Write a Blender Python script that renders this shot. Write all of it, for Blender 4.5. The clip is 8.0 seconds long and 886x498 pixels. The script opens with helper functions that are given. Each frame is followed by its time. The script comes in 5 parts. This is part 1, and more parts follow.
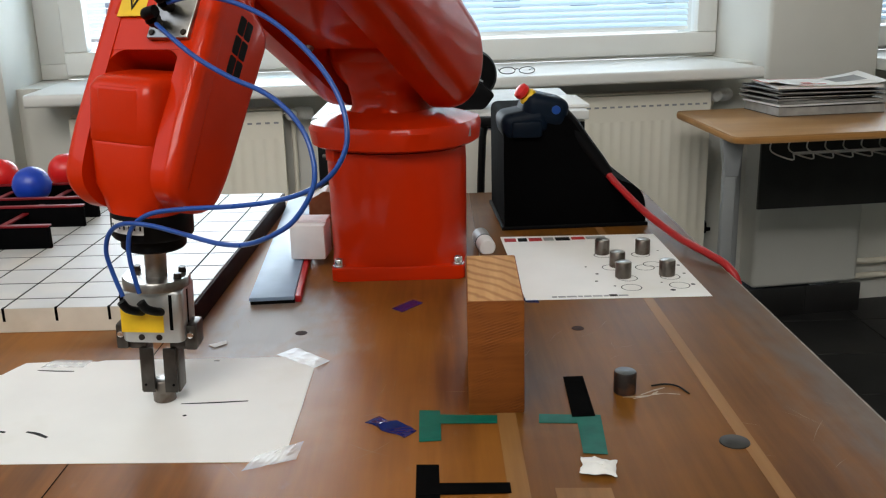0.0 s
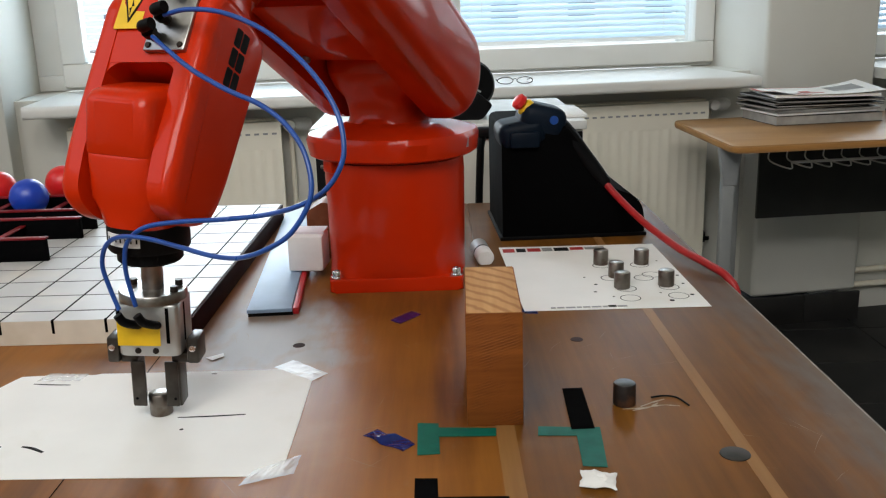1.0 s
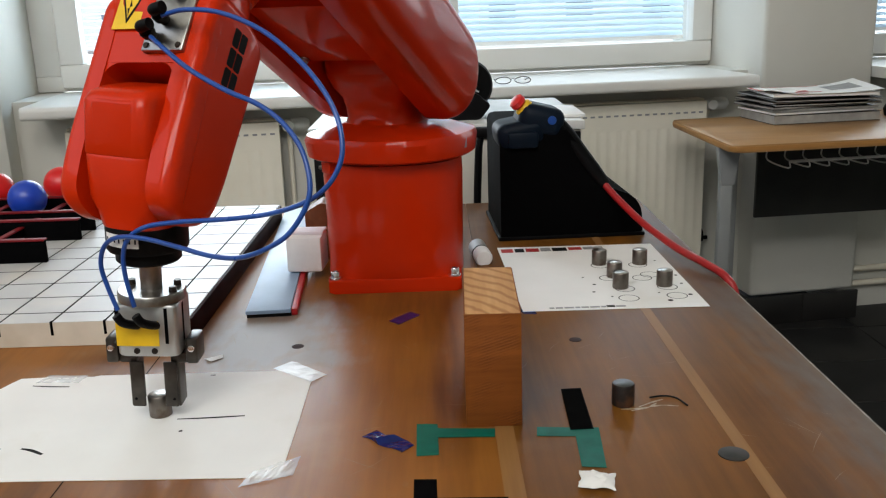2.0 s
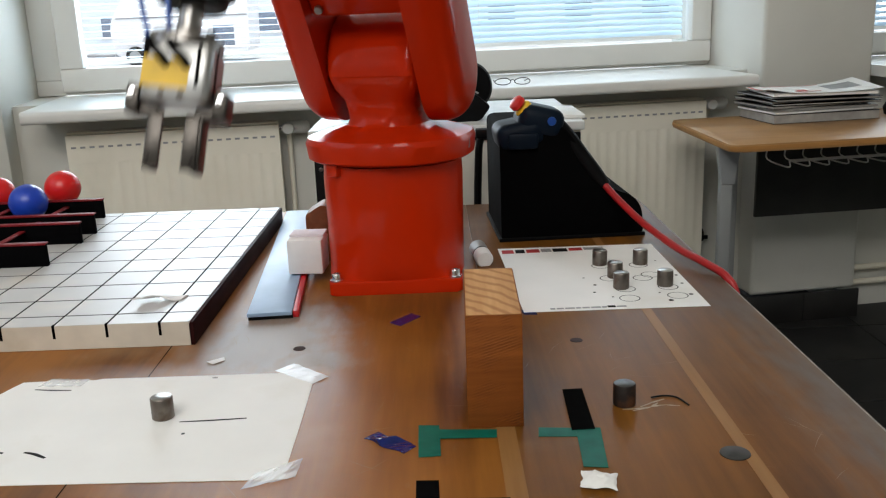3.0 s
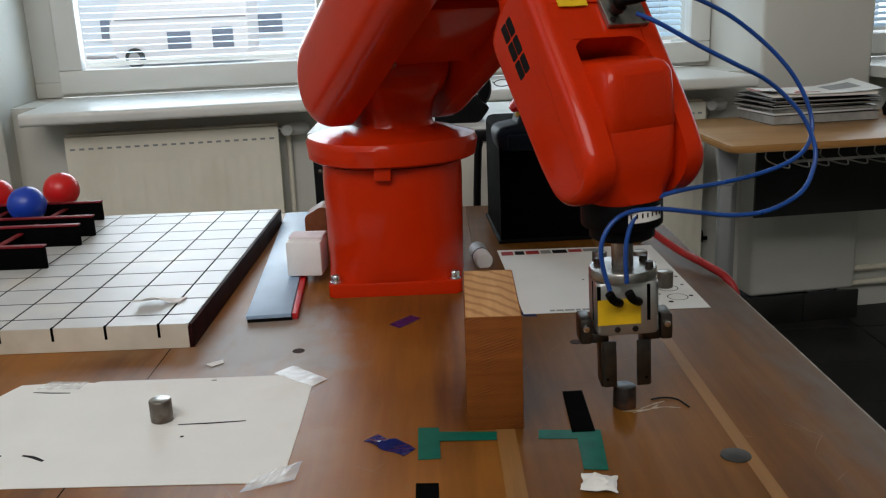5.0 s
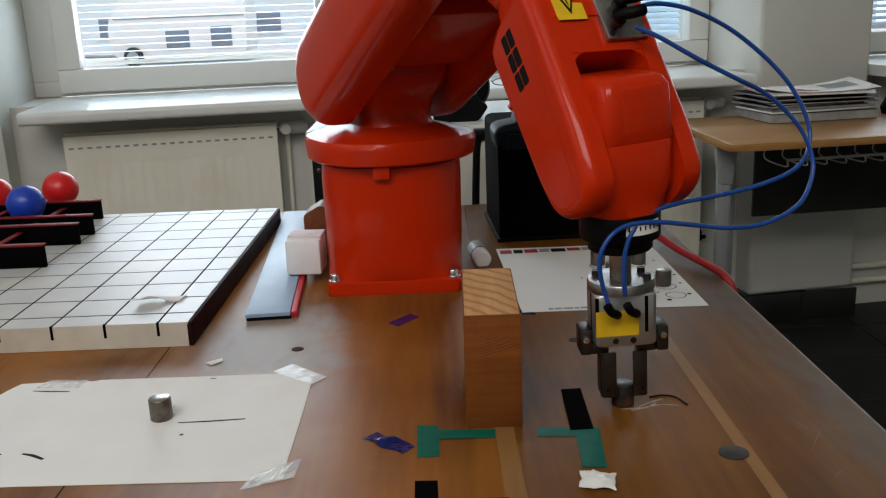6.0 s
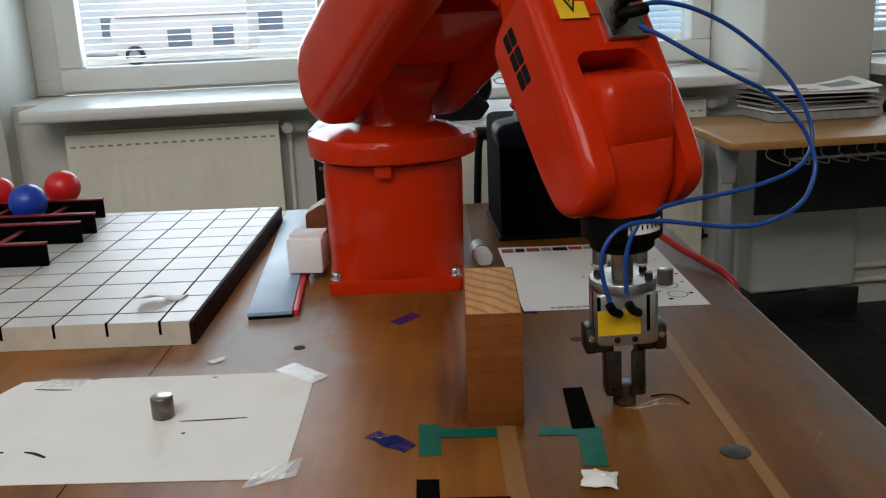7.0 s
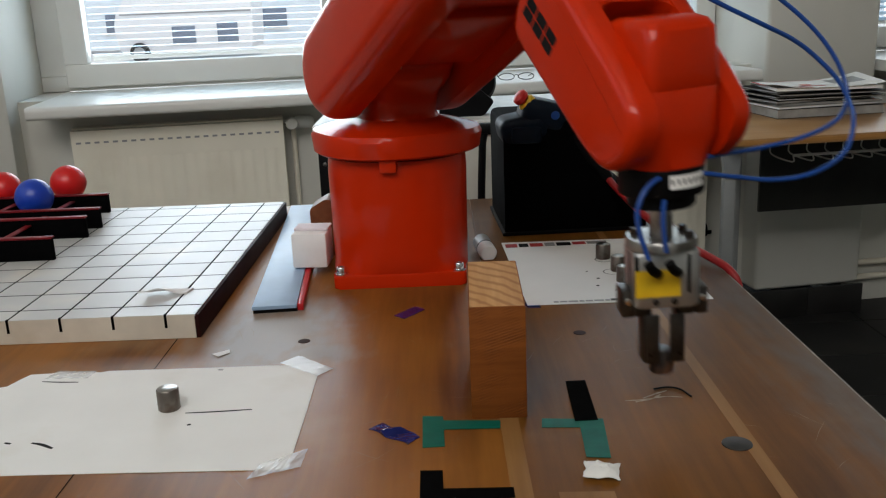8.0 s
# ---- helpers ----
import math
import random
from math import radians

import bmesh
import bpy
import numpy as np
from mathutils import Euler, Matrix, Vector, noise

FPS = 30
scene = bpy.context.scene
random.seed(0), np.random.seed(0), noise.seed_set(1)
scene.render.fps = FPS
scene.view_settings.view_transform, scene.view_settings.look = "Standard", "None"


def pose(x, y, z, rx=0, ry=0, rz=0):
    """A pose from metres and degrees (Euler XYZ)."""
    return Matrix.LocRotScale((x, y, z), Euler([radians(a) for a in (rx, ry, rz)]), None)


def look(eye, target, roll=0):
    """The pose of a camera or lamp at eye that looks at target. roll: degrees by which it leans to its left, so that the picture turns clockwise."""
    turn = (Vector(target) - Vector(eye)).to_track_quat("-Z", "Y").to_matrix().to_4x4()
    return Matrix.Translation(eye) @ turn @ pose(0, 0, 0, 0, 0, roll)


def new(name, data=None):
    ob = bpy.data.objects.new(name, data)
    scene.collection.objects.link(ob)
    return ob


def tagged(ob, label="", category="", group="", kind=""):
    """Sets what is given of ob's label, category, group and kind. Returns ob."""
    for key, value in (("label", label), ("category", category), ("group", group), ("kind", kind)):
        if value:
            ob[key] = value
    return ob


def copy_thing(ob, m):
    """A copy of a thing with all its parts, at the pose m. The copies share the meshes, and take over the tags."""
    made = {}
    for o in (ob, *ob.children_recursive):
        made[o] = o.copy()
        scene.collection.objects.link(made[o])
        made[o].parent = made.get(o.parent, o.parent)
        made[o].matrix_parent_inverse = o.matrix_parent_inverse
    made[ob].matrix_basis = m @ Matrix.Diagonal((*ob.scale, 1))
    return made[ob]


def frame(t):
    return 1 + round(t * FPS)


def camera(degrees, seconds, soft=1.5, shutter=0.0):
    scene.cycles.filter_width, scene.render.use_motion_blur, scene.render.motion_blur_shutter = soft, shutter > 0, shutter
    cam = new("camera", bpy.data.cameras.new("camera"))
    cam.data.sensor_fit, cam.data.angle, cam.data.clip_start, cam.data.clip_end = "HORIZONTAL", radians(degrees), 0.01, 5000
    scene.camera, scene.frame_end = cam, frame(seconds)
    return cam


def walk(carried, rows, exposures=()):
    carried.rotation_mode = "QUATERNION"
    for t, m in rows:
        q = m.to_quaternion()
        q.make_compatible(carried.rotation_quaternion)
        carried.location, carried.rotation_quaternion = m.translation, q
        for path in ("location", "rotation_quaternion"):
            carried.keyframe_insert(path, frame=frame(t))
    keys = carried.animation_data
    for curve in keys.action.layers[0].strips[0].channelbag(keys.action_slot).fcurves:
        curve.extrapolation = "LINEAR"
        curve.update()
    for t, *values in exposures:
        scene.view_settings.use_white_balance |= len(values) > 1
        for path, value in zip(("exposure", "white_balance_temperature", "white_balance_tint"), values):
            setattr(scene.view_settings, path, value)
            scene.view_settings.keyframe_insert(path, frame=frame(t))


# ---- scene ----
cam = camera(52.0, 8.0, soft=1.2, shutter=0.3)
PATH = [
    (0, (0.06, -1.259, 1.119), (0.061, 0.667, 0.581), -1.5),
    (0.5, (0.061, -1.256, 1.119), (0.065, 0.671, 0.581), -1.5),
    (1, (0.061, -1.255, 1.12), (0.065, 0.677, 0.602), -1.7),
    (1.5, (0.061, -1.255, 1.121), (0.067, 0.677, 0.601), -1.7),
    (3, (0.061, -1.257, 1.122), (0.067, 0.675, 0.606), -2.2),
    (3.5, (0.061, -1.256, 1.12), (0.061, 0.676, 0.605), -2.2),
    (4, (0.061, -1.254, 1.123), (0.063, 0.678, 0.609), -2.4),
    (4.5, (0.061, -1.254, 1.122), (0.067, 0.679, 0.609), -2.3),
    (6, (0.061, -1.257, 1.122), (0.071, 0.676, 0.606), -2.3),
    (6.5, (0.061, -1.257, 1.123), (0.073, 0.675, 0.606), -2.3),
    (7, (0.061, -1.257, 1.122), (0.067, 0.674, 0.604), -2.3),
    (7.5, (0.061, -1.26, 1.121), (0.061, 0.671, 0.6), -2.3),
    (8, (0.061, -1.263, 1.12), (0.058, 0.667, 0.596), -2.3),
]
walk(cam, [(t, look(eye, target, roll)) for t, eye, target, roll in PATH], [(0.0, -0.15), (1.7, -0.15), (2.8, -0.15), (3.3, -0.4), (4.2, -0.63), (8.0, -0.65)])

# ---------------------------------------------------------------- light
TABLE = 0.75
WALL = pose(1.154, 1.75, 0, 0, 0, 8.5)          # x along the window wall, y outwards, z up

world = bpy.data.worlds.new("sky")
scene.world = world
world.use_nodes = True
wn = world.node_tree.nodes
sky = wn.new("ShaderNodeTexSky")
sky.sky_type = "NISHITA"
sky.sun_disc = False
sky.sun_elevation, sky.sun_rotation = radians(63), radians(153)
world.node_tree.links.new(sky.outputs[0], wn["Background"].inputs[0])
wn["Background"].inputs[1].default_value = 0.15

sun = new("sun", bpy.data.lights.new("sun", "SUN"))
sun.data.energy, sun.data.angle, sun.data.color = 5.0, radians(4), (1.0, 0.96, 0.9)
sun.matrix_world = look((2, -4, 9), (0, 0, 0))


def opening_light(name, m, w, h, power, color):
    """Light through one wall opening, real or added; m looks down its -z into the room."""
    la = bpy.data.lights.new(name, "AREA")
    la.shape, la.size, la.size_y, la.energy, la.color = "RECTANGLE", w, h, power, color
    ob = new(name, la)
    ob.matrix_world = m
    return ob


SKYCOL = (0.85, 0.935, 1.0)
opening_light("sky_window_left_pane", WALL @ pose(-1.83, 0.60, 1.62, -90, 0, 0), 1.0, 1.3, 46, SKYCOL)
opening_light("sky_window_right_pane", WALL @ pose(-0.53, 0.60, 1.62, -90, 0, 0), 1.0, 1.3, 13, SKYCOL)
opening_light("sky_window_side", WALL @ pose(1.55, 0.60, 1.6, -90, 0, 0), 2.2, 1.25, 6, SKYCOL)
# fill from the left, through an unseen opening added for it
opening_light("sky_window_west", pose(-2.54, -1.1, 2.62, 0, -90, 0), 1.4, 2.3, 14, (0.9, 0.955, 1.0))
# fill from behind the camera, through an unseen high opening added for it
opening_light("sky_window_rear", pose(-0.6, -2.62, 3.02, 90, 0, 0), 2.3, 1.25, 88, (1.0, 0.965, 0.91))


# ---------------------------------------------------------------- materials
def material(name, base, rough=0.5, metal=0.0, vary=0.12, scale=20.0, bump=0.0, bump_scale=200.0, coat=0.0, stain=None, stain_scale=3.0, stain_low=0.55, stain_high=0.75, stretch=(1, 1, 1), rough_vary=0.1, spec=0.5):
    m = bpy.data.materials.new(name)
    m.use_nodes = True
    nt = m.node_tree
    b = nt.nodes["Principled BSDF"]
    b.inputs["Roughness"].default_value = rough
    b.inputs["Metallic"].default_value = metal
    b.inputs["Coat Weight"].default_value = coat
    b.inputs["Coat Roughness"].default_value = 0.08
    b.inputs["Specular IOR Level"].default_value = spec
    tc = nt.nodes.new("ShaderNodeTexCoord")
    mp = nt.nodes.new("ShaderNodeMapping")
    mp.inputs["Scale"].default_value = stretch
    nt.links.new(tc.outputs["Object"], mp.inputs[0])
    n1 = nt.nodes.new("ShaderNodeTexNoise")
    n1.inputs["Scale"].default_value, n1.inputs["Detail"].default_value = scale, 6
    nt.links.new(mp.outputs[0], n1.inputs[0])
    ramp = nt.nodes.new("ShaderNodeValToRGB")
    lo = [max(0, c * (1 - vary)) for c in base]
    hi = [min(1, c * (1 + vary)) for c in base]
    ramp.color_ramp.elements[0].position, ramp.color_ramp.elements[1].position = 0.3, 0.7
    ramp.color_ramp.elements[0].color, ramp.color_ramp.elements[1].color = (*lo, 1), (*hi, 1)
    nt.links.new(n1.outputs[0], ramp.inputs[0])
    out = ramp.outputs[0]
    if stain:
        n2 = nt.nodes.new("ShaderNodeTexNoise")
        n2.inputs["Scale"].default_value, n2.inputs["Detail"].default_value = stain_scale, 8
        nt.links.new(tc.outputs["Object"], n2.inputs[0])
        r2 = nt.nodes.new("ShaderNodeValToRGB")
        r2.color_ramp.elements[0].position, r2.color_ramp.elements[1].position = stain_low, stain_high
        nt.links.new(n2.outputs[0], r2.inputs[0])
        mx = nt.nodes.new("ShaderNodeMix")
        mx.data_type = "RGBA"
        mx.inputs[7].default_value = (*stain, 1)
        nt.links.new(r2.outputs[0], mx.inputs[0])
        nt.links.new(out, mx.inputs[6])
        out = mx.outputs[2]
    nt.links.new(out, b.inputs["Base Color"])
    if rough_vary:
        mr = nt.nodes.new("ShaderNodeMapRange")
        mr.inputs[3].default_value, mr.inputs[4].default_value = max(0.02, rough - rough_vary), min(1, rough + rough_vary)
        n4 = nt.nodes.new("ShaderNodeTexNoise")
        n4.inputs["Scale"].default_value, n4.inputs["Detail"].default_value = scale * 0.4, 5
        nt.links.new(tc.outputs["Object"], n4.inputs[0])
        nt.links.new(n4.outputs[0], mr.inputs[0])
        nt.links.new(mr.outputs[0], b.inputs["Roughness"])
    if bump:
        n3 = nt.nodes.new("ShaderNodeTexNoise")
        n3.inputs["Scale"].default_value, n3.inputs["Detail"].default_value = bump_scale, 4
        nt.links.new(mp.outputs[0], n3.inputs[0])
        bp = nt.nodes.new("ShaderNodeBump")
        bp.inputs["Strength"].default_value, bp.inputs["Distance"].default_value = bump, 0.002
        nt.links.new(n3.outputs[0], bp.inputs["Height"])
        nt.links.new(bp.outputs[0], b.inputs["Normal"])
    return m


def wood(name, dark, light, along="y", rough=0.4, ring=6.0, grain=90.0, wear=None, coat=0.0, distortion=3.0, wear_low=0.56, wear_high=0.7, blotch=0.35, gloss=0.12, pore=0.45):
    """Wood with long figure and fine pores; along: the grain's axis in the thing's space."""
    m = bpy.data.materials.new(name)
    m.use_nodes = True
    nt = m.node_tree
    b = nt.nodes["Principled BSDF"]
    b.inputs["Coat Weight"].default_value = coat
    b.inputs["Coat Roughness"].default_value = 0.2
    b.inputs["Specular IOR Level"].default_value = gloss
    tc = nt.nodes.new("ShaderNodeTexCoord")
    s = {"x": (0.06, 1, 1), "y": (1, 0.06, 1), "z": (1, 1, 0.06)}[along]
    mp = nt.nodes.new("ShaderNodeMapping")
    mp.inputs["Scale"].default_value = s
    nt.links.new(tc.outputs["Object"], mp.inputs[0])
    fig = nt.nodes.new("ShaderNodeTexNoise")
    fig.inputs["Scale"].default_value, fig.inputs["Detail"].default_value, fig.inputs["Distortion"].default_value = ring, 5, distortion * 0.2
    nt.links.new(mp.outputs[0], fig.inputs[0])
    pores = nt.nodes.new("ShaderNodeTexNoise")
    pores.inputs["Scale"].default_value, pores.inputs["Detail"].default_value = grain, 5
    nt.links.new(mp.outputs[0], pores.inputs[0])
    blot = nt.nodes.new("ShaderNodeTexNoise")
    blot.inputs["Scale"].default_value, blot.inputs["Detail"].default_value = 4.0, 6
    nt.links.new(tc.outputs["Object"], blot.inputs[0])
    add = nt.nodes.new("ShaderNodeMath")
    add.operation = "MULTIPLY_ADD"
    add.inputs[1].default_value = pore
    nt.links.new(pores.outputs[0], add.inputs[0])
    nt.links.new(fig.outputs[0], add.inputs[2])
    add2 = nt.nodes.new("ShaderNodeMath")
    add2.operation = "MULTIPLY_ADD"
    add2.inputs[1].default_value = blotch
    nt.links.new(blot.outputs[0], add2.inputs[0])
    nt.links.new(add.outputs[0], add2.inputs[2])
    ramp = nt.nodes.new("ShaderNodeValToRGB")
    ramp.color_ramp.elements[0].color, ramp.color_ramp.elements[1].color = (*dark, 1), (*light, 1)
    mean = 0.5 + 0.5 * pore + 0.5 * blotch
    span = nt.nodes.new("ShaderNodeMapRange")
    span.inputs[1].default_value, span.inputs[2].default_value = mean - 0.24, mean + 0.20
    nt.links.new(add2.outputs[0], span.inputs[0])
    nt.links.new(span.outputs[0], ramp.inputs[0])
    out = ramp.outputs[0]
    if wear:
        n2 = nt.nodes.new("ShaderNodeTexNoise")
        n2.inputs["Scale"].default_value, n2.inputs["Detail"].default_value = 5.0, 9
        nt.links.new(tc.outputs["Object"], n2.inputs[0])
        r2 = nt.nodes.new("ShaderNodeValToRGB")
        r2.color_ramp.elements[0].position, r2.color_ramp.elements[1].position = wear_low, wear_high
        nt.links.new(n2.outputs[0], r2.inputs[0])
        mx = nt.nodes.new("ShaderNodeMix")
        mx.data_type = "RGBA"
        mx.inputs[7].default_value = (*wear, 1)
        nt.links.new(r2.outputs[0], mx.inputs[0])
        nt.links.new(out, mx.inputs[6])
        out = mx.outputs[2]
    nt.links.new(out, b.inputs["Base Color"])
    mr = nt.nodes.new("ShaderNodeMapRange")
    mr.inputs[3].default_value, mr.inputs[4].default_value = rough - 0.1, rough + 0.15
    nt.links.new(blot.outputs[0], mr.inputs[0])
    nt.links.new(mr.outputs[0], b.inputs["Roughness"])
    bp = nt.nodes.new("ShaderNodeBump")
    bp.inputs["Strength"].default_value, bp.inputs["Distance"].default_value = 0.15, 0.001
    nt.links.new(pores.outputs[0], bp.inputs["Height"])
    nt.links.new(bp.outputs[0], b.inputs["Normal"])
    return m


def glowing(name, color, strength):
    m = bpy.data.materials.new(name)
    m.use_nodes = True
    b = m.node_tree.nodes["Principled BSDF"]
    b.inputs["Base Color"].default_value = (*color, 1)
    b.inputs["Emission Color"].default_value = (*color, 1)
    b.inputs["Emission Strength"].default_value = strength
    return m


def clear(name, tint=(1, 1, 1), alpha=0.12, rough=0.05):
    m = bpy.data.materials.new(name)
    m.use_nodes = True
    nt = m.node_tree
    b = nt.nodes["Principled BSDF"]
    b.inputs["Base Color"].default_value = (*tint, 1)
    b.inputs["Roughness"].default_value = rough
    b.inputs["Alpha"].default_value = alpha
    return m


RED = material("red_paint", (0.53, 0.023, 0.0018), 0.38, vary=0.05, scale=8, bump=0.03, bump_scale=300, coat=0.36, rough_vary=0.06, spec=0.04)
BLACKP = material("black_plastic", (0.003, 0.003, 0.0034), 0.5, spec=0.1, vary=0.2, scale=60, bump=0.1, bump_scale=600)
BLACKM = material("black_matt", (0.0018, 0.0018, 0.002), 0.85, spec=0.03, vary=0.2, scale=60)
NAVYP = material("dark_blue_plastic", (0.003, 0.008, 0.017), 0.5, spec=0.12, vary=0.15, scale=50)
STEEL = material("steel", (0.36, 0.345, 0.325), 0.3, 1.0, vary=0.25, scale=40, stain=(0.11, 0.085, 0.065), stain_scale=30)
DARKSTEEL = material("dark_steel", (0.04, 0.033, 0.028), 0.42, 0.8, vary=0.3, scale=60, stain=(0.07, 0.045, 0.03), stain_scale=25)
ALU = material("aluminium", (0.44, 0.44, 0.43), 0.38, 0.85, vary=0.08, scale=50, bump=0.05, stretch=(1, 1, 8))
CHROME = material("chrome", (0.75, 0.75, 0.76), 0.18, 1.0, vary=0.06, scale=50)
YELLOW = material("yellow_label", (0.75, 0.47, 0.01), 0.45, vary=0.12, scale=40)
HOSE = material("blue_hose", (0.010, 0.062, 0.29), 0.3, vary=0.12, scale=30)
WHITEPAPER = material("white_paper", (0.83, 0.825, 0.80), 0.8, vary=0.03, scale=12, bump=0.06, bump_scale=30, stain=(0.68, 0.65, 0.58), stain_scale=6, rough_vary=0.05)
INK = material("black_ink", (0.008, 0.008, 0.008), 0.7, spec=0.12)
WHITEPAINT = material("white_wall_paint", (0.64, 0.63, 0.575), 0.7, vary=0.03, scale=4, bump=0.08, bump_scale=120, stain=(0.66, 0.64, 0.6), stain_scale=2.0)


def worn_sheen_patch(mat, spots, colour, rough):
    """Adds greyed patches, scuffs and painted-in sheen together, at given places (x, y, radius x, radius y) to a
    material.
    """
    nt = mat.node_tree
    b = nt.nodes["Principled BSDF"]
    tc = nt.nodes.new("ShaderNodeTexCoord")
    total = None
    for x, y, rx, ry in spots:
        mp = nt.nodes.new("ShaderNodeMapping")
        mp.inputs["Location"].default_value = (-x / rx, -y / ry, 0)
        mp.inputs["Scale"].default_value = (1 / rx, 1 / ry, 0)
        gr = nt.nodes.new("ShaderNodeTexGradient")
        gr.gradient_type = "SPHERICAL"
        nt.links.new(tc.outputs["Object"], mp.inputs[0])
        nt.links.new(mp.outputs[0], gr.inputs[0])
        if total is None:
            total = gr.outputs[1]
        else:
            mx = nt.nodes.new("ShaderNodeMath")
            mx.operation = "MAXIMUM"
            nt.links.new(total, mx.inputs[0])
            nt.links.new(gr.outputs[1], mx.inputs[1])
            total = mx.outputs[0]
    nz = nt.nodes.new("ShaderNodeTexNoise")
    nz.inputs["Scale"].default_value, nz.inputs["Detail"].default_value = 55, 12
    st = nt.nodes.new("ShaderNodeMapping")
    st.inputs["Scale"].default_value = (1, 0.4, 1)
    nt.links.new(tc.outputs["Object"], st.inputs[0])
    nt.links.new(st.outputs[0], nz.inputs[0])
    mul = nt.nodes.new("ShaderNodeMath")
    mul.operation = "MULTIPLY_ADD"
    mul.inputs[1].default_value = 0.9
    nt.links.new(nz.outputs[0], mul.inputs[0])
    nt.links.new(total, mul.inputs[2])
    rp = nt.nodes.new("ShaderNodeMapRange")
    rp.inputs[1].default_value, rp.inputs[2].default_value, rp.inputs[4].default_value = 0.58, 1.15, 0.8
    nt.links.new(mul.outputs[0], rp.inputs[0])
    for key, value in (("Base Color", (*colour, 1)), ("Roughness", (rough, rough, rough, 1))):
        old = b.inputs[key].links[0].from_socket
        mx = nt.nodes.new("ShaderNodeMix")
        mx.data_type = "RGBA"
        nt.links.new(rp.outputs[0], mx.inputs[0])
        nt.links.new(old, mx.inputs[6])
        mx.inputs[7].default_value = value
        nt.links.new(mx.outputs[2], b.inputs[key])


FRAMEW = material("white_window_plastic", (0.72, 0.715, 0.68), 0.35, vary=0.02, scale=6)
RADW = material("cream_enamel", (0.89, 0.84, 0.71), 0.4, vary=0.03, scale=8, stain=(0.78, 0.72, 0.59), stain_scale=4)
TABLEWOOD = wood("table_wood", (0.112, 0.037, 0.0065), (0.30, 0.113, 0.019), "y", 0.35, 8.0, 130.0, blotch=0.9, gloss=0.19, pore=0.32, wear=(0.34, 0.2, 0.09), wear_low=0.6, wear_high=0.85)
# right plank: browner wood, also darkened for the weaker light on that side
DIMWOOD = wood("dimmed_table_wood", (0.082, 0.030, 0.005), (0.215, 0.086, 0.0145), "y", 0.37, 8.0, 130.0, blotch=0.9, gloss=0.09, pore=0.32, wear=(0.26, 0.15, 0.065), wear_low=0.6, wear_high=0.85)
# grey of the varnish sheen painted in along the worn right edge
worn_sheen_patch(DIMWOOD, ((0.50, -0.5, 0.15, 0.95), (0.24, -0.17, 0.05, 0.03)), (0.135, 0.108, 0.088), 0.5)
# scuffs left of the robot, greyed further to paint in the window's sheen
worn_sheen_patch(TABLEWOOD, ((-0.15, -0.25, 0.13, 0.22), (-0.09, -0.32, 0.08, 0.05)), (0.30, 0.265, 0.235), 0.5)
STRIPWOOD = wood("pale_inlay_wood", (0.17, 0.078, 0.024), (0.31, 0.155, 0.052), "y", 0.42, 9.0, 120.0)
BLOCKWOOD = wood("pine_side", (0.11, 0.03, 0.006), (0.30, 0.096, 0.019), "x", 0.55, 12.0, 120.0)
DESKWOOD = wood("beech_laminate", (0.28, 0.14, 0.05), (0.42, 0.235, 0.1), "x", 0.35, 8.0, 100.0)


def saw_marks(mat, tilt):
    """Adds the slanting ridges of a rough saw cut to a material."""
    nt = mat.node_tree
    b = nt.nodes["Principled BSDF"]
    tc = nt.nodes.new("ShaderNodeTexCoord")
    mp = nt.nodes.new("ShaderNodeMapping")
    mp.inputs["Rotation"].default_value = (0, radians(tilt), 0)
    wv = nt.nodes.new("ShaderNodeTexWave")
    wv.bands_direction = "Z"
    wv.inputs["Scale"].default_value, wv.inputs["Distortion"].default_value, wv.inputs["Detail"].default_value, wv.inputs["Detail Scale"].default_value = 120.0, 2.2, 4.0, 3.0
    nt.links.new(tc.outputs["Object"], mp.inputs[0])
    nt.links.new(mp.outputs[0], wv.inputs[0])
    nz = nt.nodes.new("ShaderNodeTexNoise")
    nz.inputs["Scale"].default_value, nz.inputs["Detail"].default_value = 32, 6
    nt.links.new(tc.outputs["Object"], nz.inputs[0])
    patch = nt.nodes.new("ShaderNodeMapRange")
    patch.inputs[1].default_value, patch.inputs[2].default_value = 0.45, 0.65
    nt.links.new(nz.outputs[0], patch.inputs[0])
    mul = nt.nodes.new("ShaderNodeMath")
    mul.operation = "MULTIPLY"
    nt.links.new(wv.outputs["Fac"], mul.inputs[0])
    nt.links.new(patch.outputs[0], mul.inputs[1])
    bp = nt.nodes.new("ShaderNodeBump")
    bp.inputs["Strength"].default_value, bp.inputs["Distance"].default_value = 0.45, 0.001
    nt.links.new(mul.outputs[0], bp.inputs["Height"])
    nt.links.new(b.inputs["Normal"].links[0].from_socket, bp.inputs["Normal"])
    nt.links.new(bp.outputs[0], b.inputs["Normal"])
    mx = nt.nodes.new("ShaderNodeMix")
    mx.data_type = "RGBA"
    fac = nt.nodes.new("ShaderNodeMath")
    fac.operation = "MULTIPLY"
    fac.inputs[1].default_value = 0.38
    nt.links.new(mul.outputs[0], fac.inputs[0])
    nt.links.new(fac.outputs[0], mx.inputs[0])
    nt.links.new(b.inputs["Base Color"].links[0].from_socket, mx.inputs[6])
    mx.inputs[7].default_value = (0.075, 0.02, 0.005, 1)
    nt.links.new(mx.outputs[2], b.inputs["Base Color"])


saw_marks(BLOCKWOOD, 18)


